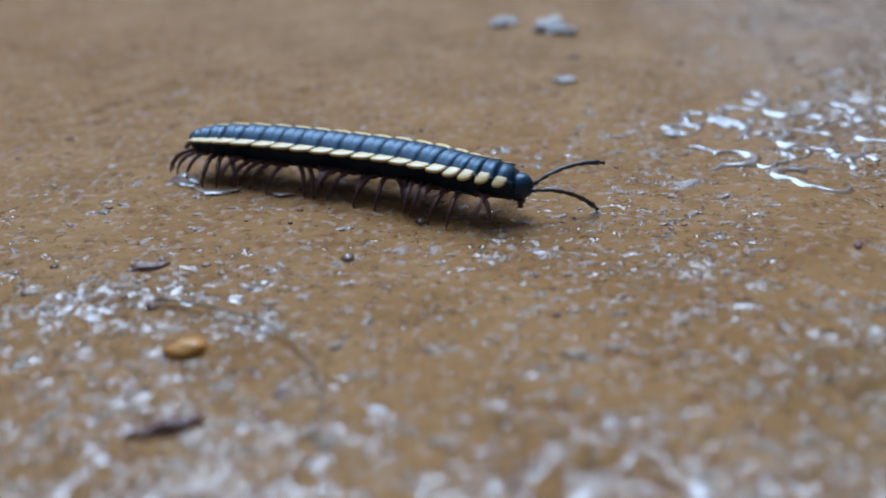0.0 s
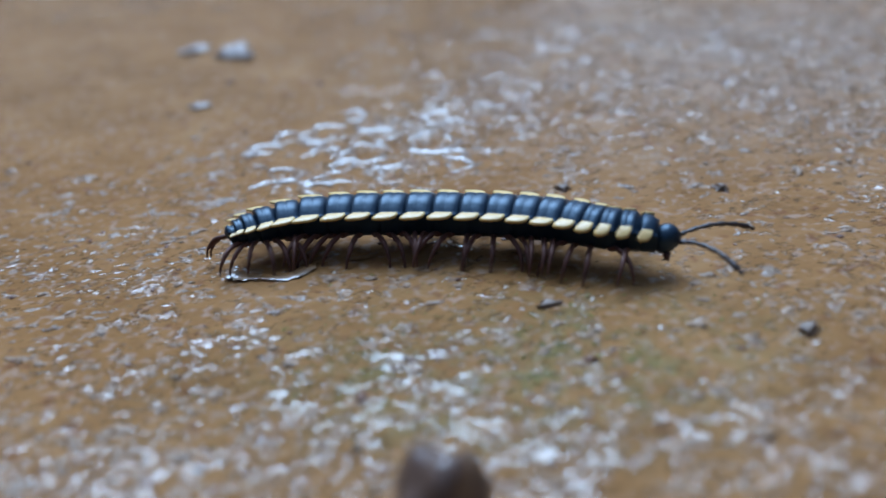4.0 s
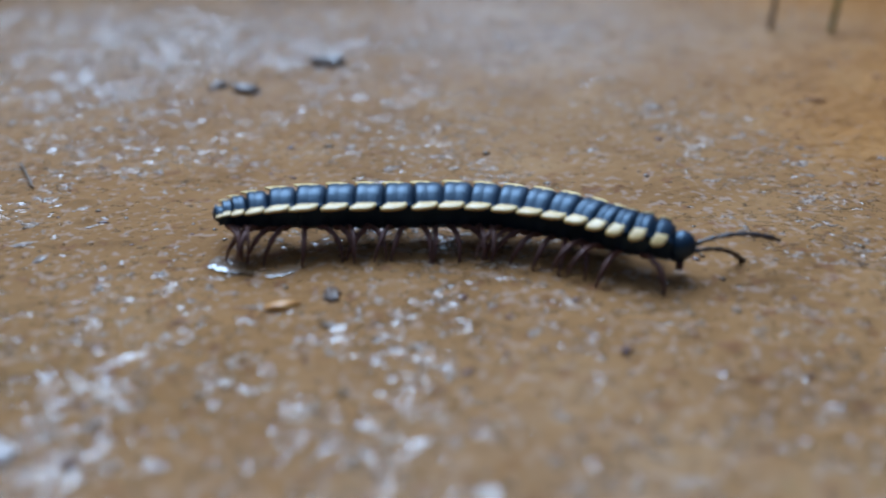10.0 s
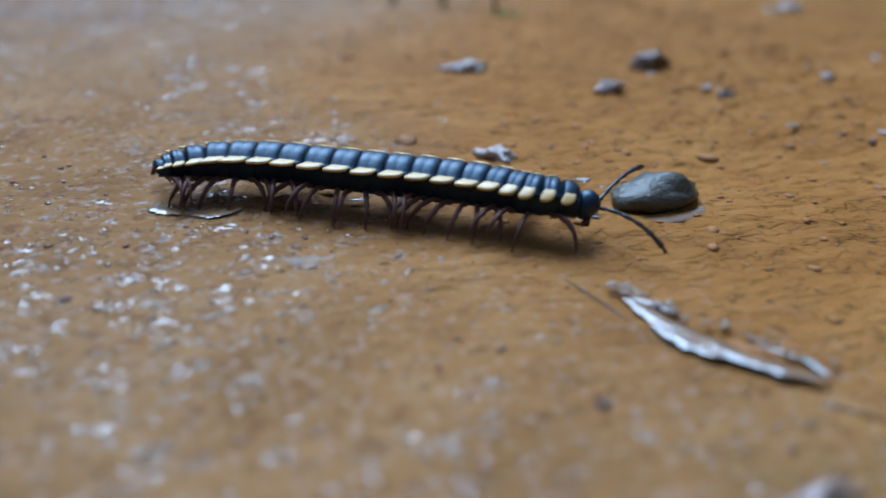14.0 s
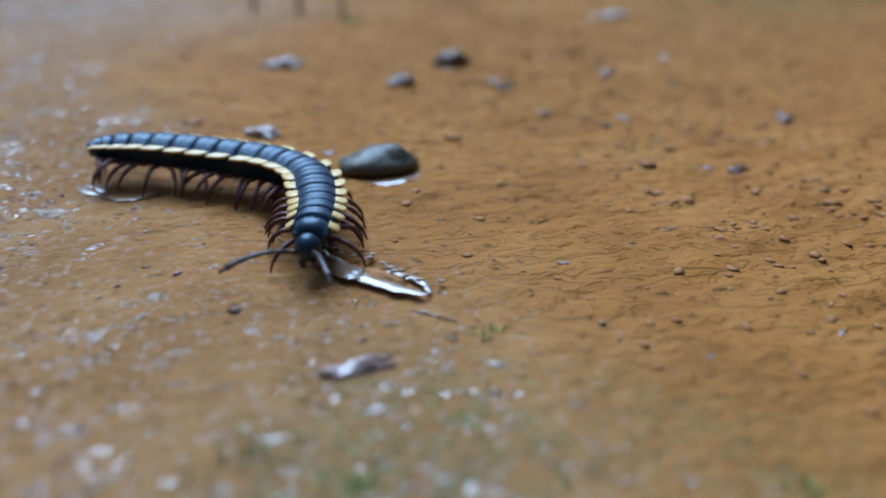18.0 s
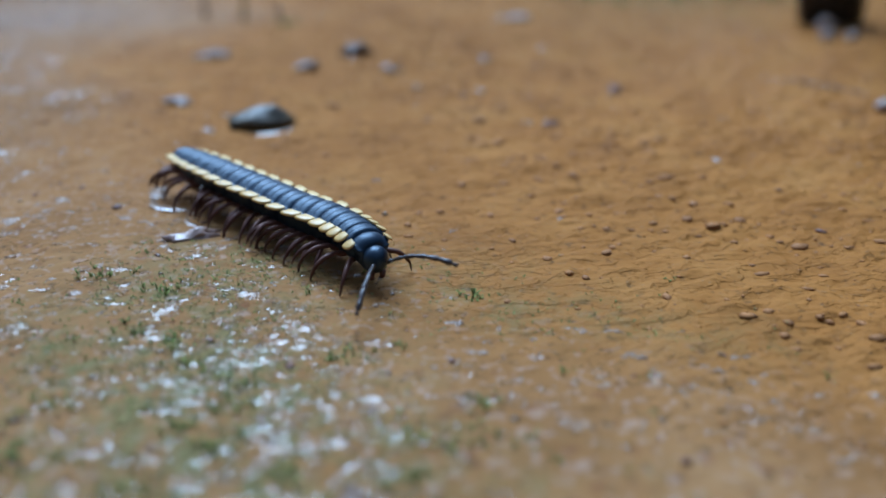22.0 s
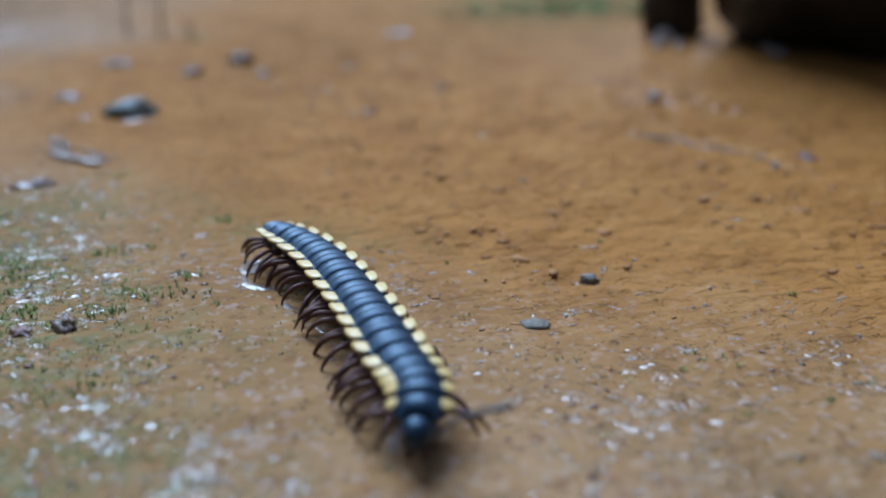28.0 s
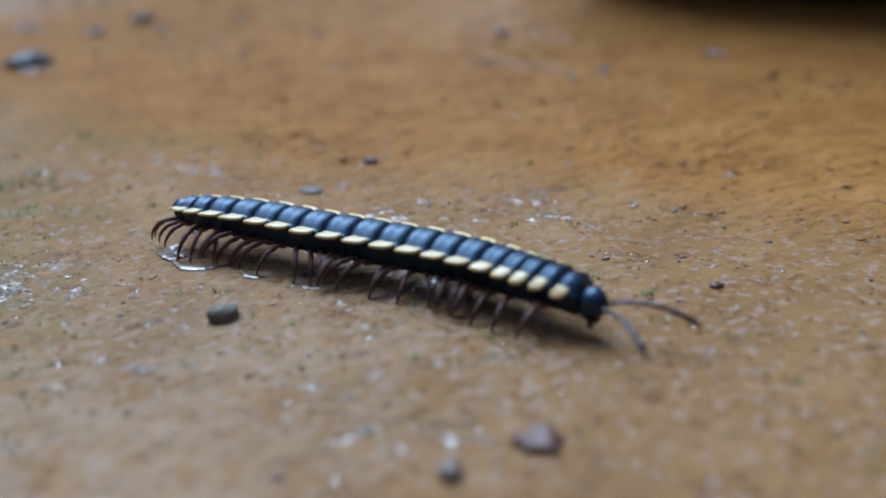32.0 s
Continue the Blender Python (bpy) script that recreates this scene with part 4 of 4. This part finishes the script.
def leg_mesh(k, reach):
    """A leg in its joints, from the hip at the origin outwards along -y and down."""
    joints = [(0, 0, 0), (0.0, -0.040, -0.014), (0.004, -0.095, 0.012), (0.012, -0.200, -0.012), (0.012, -0.262, -0.060), (0.004, -0.305, -0.125), (-0.006, -0.322, -0.205 * reach)]
    radii = [0.027, 0.028, 0.022, 0.025, 0.020, 0.014, 0.006]
    pts, rad = [], []
    for i in range(len(joints) - 1):
        for u in (0.06, 0.5, 0.94):
            pts.append([a + (b - a) * u for a, b in zip(joints[i], joints[i + 1])])
            rad.append((radii[i] + (radii[i + 1] - radii[i]) * u) * (1.0 if u == 0.5 else 0.82))
    pts.append(joints[-1])
    rad.append(0.002)
    return tube([[c * k * CM for c in p] for p in pts], [r * CM * k for r in rad], 7)


def mirrored(bm):
    for v in bm.verts:
        v.co.y = -v.co.y
    bmesh.ops.reverse_faces(bm, faces=bm.faces)
    return bm


segments, legs = [], []
size_of = [0.84, 0.90, 0.94, 0.97, 1.0] + [1.03] * 7 + [1.02, 1.01, 0.98, 0.93, 0.85, 0.74, 0.60, 0.43]
for n in range(RINGS):
    k = size_of[n]
    last = n == RINGS - 1
    seg = part("collar" if n == 0 else "tail_ring" if last else "body_ring", ring_mesh(k, STRETCH[n], n == 0), BLACK, millipede)
    if last:
        rows = [(-0.05, 0.70, 0.85), (-0.085, 0.62, 0.72), (-0.11, 0.42, 0.45), (-0.13, 0.18, 0.2)]
        part("tail_tip", loft([[(x * 0.5 * CM, y * w * 0.50 * CM, (z * t * 0.5 + 0.02) * CM) for _, y, z in ring_outline(0, 1, 1)] for x, w, t in rows]), BLACK, seg)
    segments.append(seg)
    for side in (-1, 1):
        part("keel", keel_mesh(k, STRETCH[n], side, 0.006 + (0.012 if n < 14 else 0.035) * n / RINGS, (0.160, 0.152, 0.148, 0.146, 0.148)[n] if n < 5 else 0.153, (0.7, 0.55, 0.45, 0.3, 0.15)[n] if n < 5 else 0.0, (0.034, 0.030, 0.024, 0.016, 0.008)[n] if n < 5 else 0.0), YELLOW, seg, "pale yellow keel")
    pairs = 0 if n == 0 or last else (1 if n < 4 else 2)
    for j in range(pairs):
        for side in (-1, 1):
            bm = leg_mesh(1.0 if n < RINGS - 3 else 0.85, 1.0)
            if side > 0:
                bm = mirrored(bm)
            leg = part("leg", bm, LEG, seg, "slender brown jointed leg")
            legs.append((leg, n, j, side, ((0.03 - 0.075 * j) * STRETCH[n] if pairs == 2 else 0.0, side * 0.085 * k, -0.115 * k)))

bm = bmesh.new()
bmesh.ops.create_uvsphere(bm, u_segments=24, v_segments=14, radius=1.0)
for v in bm.verts:
    front = 0.10 * max(0.0, -v.co.z) * (1 if v.co.x > 0 else 0.2)
    v.co = Vector((v.co.x * 0.105 - front * 0.3, v.co.y * 0.104 * (1 - 0.25 * max(0, v.co.x)), v.co.z * 0.120 - 0.034)) * CM
head = part("head", bm, BLACK, millipede, "glossy black rounded head")
for side in (-1, 1):
    part("mouthpart", tube([(0.03 * CM, side * 0.05 * CM, -0.12 * CM), (0.045 * CM, side * 0.045 * CM, -0.17 * CM), (0.02 * CM, side * 0.03 * CM, -0.20 * CM)], [0.03 * CM, 0.022 * CM, 0.008 * CM], 8), LEG, head)


def feeler_mesh():
    """Seven joints, lying along +x and drooping towards the tip."""
    pts, rad = [], []
    x = z = 0.0
    for j, (length, r) in enumerate([(0.05, 0.020), (0.10, 0.018), (0.11, 0.019), (0.10, 0.020), (0.10, 0.022), (0.11, 0.025), (0.05, 0.016)]):
        a = radians(26 - 9.0 * j)
        for u in (0.06, 0.5, 0.92):
            pts.append((x + length * u * math.cos(a), 0, z + length * u * math.sin(a)))
            rad.append(r * (0.62 if u == 0.06 else 0.85 if u == 0.5 else 1.0))
        x, z = x + length * math.cos(a), z + length * math.sin(a)
    pts.append((x, 0, z))
    rad.append(0.006)
    tilt = math.atan2(z, x)
    turn = Matrix.Rotation(tilt, 3, "Y")
    return tube([turn @ Vector(p) * CM for p in pts], [r * CM for r in rad], 8)


feelers = [part("antenna", feeler_mesh(), FEELER, head, "thin dark jointed antenna") for _ in (0, 1)]


# ---- what moves ----
def motions():
    times, spines, feeler_turns = [], [], []

    def crawl(t, *rest):
        times.append(t)
        spines.append(np.array(rest[:-1], float))
        feeler_turns.append(rest[-1])

    crawl(0, (-2.18, -1.61), (-1.80, -1.68), (-1.42, -1.79), (-1.06, -1.92), (-0.70, -2.06), (-0.34, -2.21), (0.00, -2.40), (0.33, -2.61), (0.69, -2.74), (23, -23, 30, 10))
    crawl(1, (-1.15, -2.07), (-0.75, -2.14), (-0.35, -2.24), (0.04, -2.37), (0.43, -2.49), (0.82, -2.63), (1.18, -2.83), (1.49, -3.10), (1.85, -3.27), (62, -15, 63, -3))
    crawl(2, (-0.07, -2.70), (0.35, -2.62), (0.78, -2.66), (1.20, -2.76), (1.62, -2.88), (2.03, -3.00), (2.43, -3.17), (2.81, -3.38), (3.23, -3.40), (12, -27, -16, 22))
    crawl(2.5, (0.52, -2.82), (0.96, -2.79), (1.40, -2.86), (1.82, -2.99), (2.24, -3.12), (2.66, -3.23), (3.08, -3.38), (3.47, -3.58), (3.90, -3.61), (9, -25, 47, -6))
    crawl(3, (1.12, -2.98), (1.55, -2.95), (1.97, -3.03), (2.39, -3.15), (2.80, -3.26), (3.22, -3.38), (3.62, -3.54), (4.01, -3.73), (4.40, -3.90), (-60, 19, 9, 16))
    crawl(4, (2.41, -3.48), (2.83, -3.33), (3.27, -3.33), (3.71, -3.40), (4.15, -3.49), (4.58, -3.61), (4.99, -3.78), (5.37, -4.00), (5.79, -4.14), (-46, -3, 24, -6))
    crawl(4.5, (3.08, -3.70), (3.49, -3.53), (3.93, -3.52), (4.37, -3.60), (4.81, -3.70), (5.23, -3.83), (5.64, -4.02), (6.03, -4.23), (6.44, -4.41), (5, -17, 51, 0))
    crawl(6.5, (5.55, -4.60), (5.96, -4.45), (6.39, -4.44), (6.82, -4.51), (7.24, -4.62), (7.66, -4.75), (8.05, -4.94), (8.41, -5.18), (8.81, -5.35), (-58, -19, 7, -13))
    crawl(7, (6.15, -4.73), (6.56, -4.57), (7.00, -4.59), (7.43, -4.70), (7.85, -4.85), (8.26, -5.01), (8.65, -5.22), (9.01, -5.47), (9.43, -5.51), (-42, 2, 39, -5))
    crawl(8, (7.38, -4.97), (7.81, -4.96), (8.22, -5.07), (8.63, -5.20), (9.05, -5.32), (9.47, -5.42), (9.88, -5.53), (10.27, -5.71), (10.69, -5.77), (-32, 7, 37, 9))
    crawl(9, (8.52, -5.50), (8.96, -5.50), (9.39, -5.58), (9.82, -5.66), (10.26, -5.73), (10.68, -5.82), (11.10, -5.96), (11.48, -6.18), (11.89, -6.31), (-25, -4, 28, -8))
    crawl(10, (9.69, -5.96), (10.13, -5.91), (10.57, -5.94), (11.01, -6.00), (11.45, -6.05), (11.87, -6.19), (12.25, -6.41), (12.58, -6.70), (12.95, -6.90), (43, -29, 20, 1))
    crawl(10.5, (10.27, -6.11), (10.70, -6.01), (11.15, -6.02), (11.59, -6.09), (12.02, -6.21), (12.44, -6.36), (12.84, -6.55), (13.21, -6.81), (13.61, -6.97), (-30, -15, 41, -2))
    crawl(11, (10.82, -6.31), (11.25, -6.22), (11.70, -6.25), (12.13, -6.34), (12.56, -6.46), (12.99, -6.59), (13.39, -6.78), (13.76, -7.02), (14.17, -7.14), (5, -17, 1, 14))
    crawl(12, (11.90, -6.61), (12.34, -6.55), (12.78, -6.60), (13.22, -6.68), (13.66, -6.76), (14.10, -6.87), (14.50, -7.08), (14.81, -7.39), (15.15, -7.68), (-15, -2, -13, 16))
    crawl(13, (13.01, -7.04), (13.45, -6.99), (13.89, -7.08), (14.31, -7.23), (14.73, -7.41), (15.12, -7.63), (15.47, -7.91), (15.76, -8.25), (16.10, -8.53), (-47, -19, -30, 6))
    crawl(14, (13.97, -7.44), (14.41, -7.36), (14.83, -7.45), (15.24, -7.63), (15.64, -7.81), (16.05, -7.99), (16.44, -8.20), (16.80, -8.44), (17.21, -8.58), (-30, -21, 54, 7))
    crawl(15, (14.97, -7.98), (15.39, -7.90), (15.81, -7.98), (16.21, -8.15), (16.60, -8.32), (17.01, -8.47), (17.40, -8.65), (17.78, -8.85), (18.18, -8.82), (-30, -14, 32, 18))
    crawl(15.5, (15.25, -8.08), (15.66, -7.98), (16.08, -8.09), (16.48, -8.26), (16.88, -8.43), (17.28, -8.59), (17.67, -8.76), (18.03, -9.01), (18.41, -9.19), (-62, -15, 16, -3))
    crawl(17.5, (15.37, -7.95), (15.79, -7.93), (16.19, -8.07), (16.57, -8.27), (16.96, -8.46), (17.33, -8.67), (17.62, -8.98), (17.72, -9.40), (17.69, -9.82), (-82, 3, 26, 24))
    crawl(18, (15.30, -7.91), (15.75, -7.98), (16.16, -8.15), (16.56, -8.36), (16.94, -8.60), (17.18, -8.97), (17.21, -9.42), (17.17, -9.86), (17.05, -10.30), (-53, -6, 25, 5))
    crawl(19, (15.66, -8.11), (16.10, -8.18), (16.47, -8.42), (16.78, -8.74), (17.04, -9.10), (17.24, -9.50), (17.36, -9.93), (17.46, -10.36), (17.58, -10.79), (-25, -18, 36, -12))
    crawl(20, (16.37, -8.79), (16.71, -9.06), (16.97, -9.39), (17.17, -9.77), (17.34, -10.16), (17.50, -10.55), (17.66, -10.95), (17.81, -11.35), (17.99, -11.73), (-41, 11, 11, 7))
    crawl(21, (16.86, -9.72), (17.13, -9.95), (17.37, -10.23), (17.57, -10.53), (17.76, -10.84), (17.97, -11.13), (18.20, -11.42), (18.44, -11.69), (18.71, -11.93), (-68, -5, 20, -4))
    crawl(22, (17.12, -10.09), (17.32, -10.44), (17.54, -10.78), (17.76, -11.12), (17.99, -11.45), (18.21, -11.79), (18.46, -12.11), (18.64, -12.47), (18.76, -12.85), (-35, -14, 40, 6))
    crawl(22.5, (17.36, -10.67), (17.64, -10.92), (17.91, -11.18), (18.20, -11.42), (18.51, -11.63), (18.81, -11.85), (19.08, -12.11), (19.30, -12.41), (19.55, -12.69), (17, -26, -27, 24))
    crawl(23, (17.50, -10.93), (17.83, -11.11), (18.14, -11.32), (18.44, -11.55), (18.73, -11.79), (19.00, -12.05), (19.21, -12.36), (19.40, -12.68), (19.66, -12.94), (-67, -24, 10, -22))
    crawl(24, (18.07, -11.48), (18.49, -11.60), (18.86, -11.83), (19.15, -12.15), (19.39, -12.52), (19.59, -12.91), (19.73, -13.32), (19.87, -13.73), (19.96, -14.16), (-4, -13, 68, 4))
    crawl(25, (18.64, -12.04), (19.01, -12.29), (19.28, -12.63), (19.50, -13.02), (19.72, -13.40), (19.91, -13.80), (20.05, -14.22), (20.17, -14.64), (20.19, -15.08), (-7, -6, 74, 6))
    crawl(25.5, (18.86, -12.39), (19.23, -12.60), (19.51, -12.92), (19.72, -13.29), (19.91, -13.68), (20.06, -14.08), (20.17, -14.49), (20.24, -14.91), (20.20, -15.34), (-44, -7, 81, -11))
    crawl(27.5, (19.61, -13.71), (19.90, -14.09), (20.11, -14.52), (20.27, -14.97), (20.39, -15.43), (20.48, -15.90), (20.54, -16.37), (20.60, -16.85), (20.51, -17.31), (-31, 24, 94, 10))
    crawl(28, (19.90, -14.22), (20.13, -14.61), (20.31, -15.03), (20.43, -15.47), (20.53, -15.92), (20.61, -16.36), (20.68, -16.82), (20.76, -17.26), (20.66, -17.71), (0, 30, 96, 14))
    crawl(29, (20.24, -15.13), (20.42, -15.53), (20.56, -15.95), (20.68, -16.37), (20.81, -16.80), (20.92, -17.22), (21.02, -17.65), (21.10, -18.09), (21.13, -18.53), (3, 8, 58, -3))
    crawl(29.5, (20.31, -15.42), (20.51, -15.85), (20.67, -16.30), (20.80, -16.76), (20.96, -17.21), (21.09, -17.67), (21.18, -18.14), (21.25, -18.61), (21.24, -19.09), (-12, 7, 65, -4))
    crawl(30, (20.33, -15.45), (20.55, -15.90), (20.72, -16.37), (20.87, -16.84), (21.02, -17.32), (21.12, -17.80), (21.16, -18.30), (21.19, -18.79), (21.05, -19.27), (-38, 6, 42, 12))
    crawl(30.5, (20.29, -15.36), (20.47, -15.78), (20.60, -16.21), (20.72, -16.64), (20.90, -17.06), (21.12, -17.45), (21.39, -17.82), (21.65, -18.18), (21.84, -18.59), (26, -40, 52, 6))
    crawl(31, (20.29, -15.61), (20.42, -16.08), (20.59, -16.53), (20.81, -16.96), (21.10, -17.35), (21.39, -17.74), (21.71, -18.10), (22.04, -18.46), (22.45, -18.63), (6, -36, 31, -11))
    crawl(32, (20.74, -16.85), (21.13, -17.14), (21.51, -17.45), (21.86, -17.78), (22.23, -18.10), (22.59, -18.42), (22.92, -18.77), (23.21, -19.16), (23.51, -19.54), (-35, -5, 15, -7))

    def place(spine, s):
        """The place and heading at share s of the body, 0 at the tail and 1 at the tip of the head."""
        n = len(spine) - 1
        i = min(max(int(s * n), 0), n - 1)
        u = s * n - i
        p0, p1, p2, p3 = (spine[min(max(k, 0), n)] for k in (i - 1, i, i + 1, i + 2))
        at = 0.5 * (2 * p1 + (p2 - p0) * u + (2 * p0 - 5 * p1 + 4 * p2 - p3) * u * u + (3 * p1 - p0 - 3 * p2 + p3) * u**3)
        way = 0.5 * ((p2 - p0) + 2 * (2 * p0 - 5 * p1 + 4 * p2 - p3) * u + 3 * (3 * p1 - p0 - 3 * p2 + p3) * u * u)
        return at, math.degrees(math.atan2(way[1], way[0]))

    mids = []
    for spine in spines:
        (x, y), turn = place(spine, 0.5)
        mids.append(pose(x * CM, y * CM, 0, 0, 0, turn))
    walk(millipede, list(zip(times, mids)))
    for n, seg in enumerate(segments):
        s = 1 - RING_AT[n]
        rows = []
        for t, spine, mid in zip(times, spines, mids):
            (x, y), turn = place(spine, s)
            tip = 6.0 if n == 0 else 0.0
            drop = 0.012 if n == 0 else (0.012 if n == RINGS - 1 else 0.0)
            rows.append((t, mid.inverted() @ pose(x * CM, y * CM, (0.315 - drop) * CM, 0, tip, turn)))
        walk(seg, rows)
    rows = []
    for t, spine, mid in zip(times, spines, mids):
        (x, y), turn = place(spine, 1 - 0.115 / BODY_LENGTH)
        rows.append((t, mid.inverted() @ pose(x * CM, y * CM, 0.290 * CM, 0, 14, turn)))
    walk(head, rows)
    rows = []
    for t, spine in zip(times, spines):
        (x, y), turn = place(spine, 0.11)
        rows.append((t, pose(x * CM, y * CM, floor_at(x, y - 0.3) + 0.0002, 0, 0, turn)))
    walk(ripple, rows)
    for side, feeler in zip((-1, 1), feelers):
        rows = []
        for t, turns in zip(times, feeler_turns):
            yaw, up = turns[0 if side < 0 else 2], turns[1 if side < 0 else 3]
            rows.append((t, pose(0.085 * CM, side * 0.055 * CM, -0.01 * CM, 0, -up - 14, yaw)))
        walk(feeler, rows)
    # the legs swing in waves that run forward along the body
    period, steps = 0.8, 160
    gait = random.Random(3)
    for leg, n, j, side, hip in legs:
        own = gait.uniform(-1.0, 1.0)
        rows = []
        for i in range(steps + 1):
            t = i * 32.0 / steps
            phase = math.tau * (t / period + (n + 0.5 * j) / 4.6) + own
            swing = 36 * math.cos(phase) + 9 * math.sin(own * 5) + (0.0 if n < 12 else 5.0 * (n - 12)) - (0.0 if n > 4 else 5.0 * (4 - n))
            lift = 14 * max(0.0, math.sin(phase))
            rows.append((t, pose(hip[0] * CM, hip[1] * CM, hip[2] * CM, side * lift, 0, side * swing)))
        walk(leg, rows)


motions()
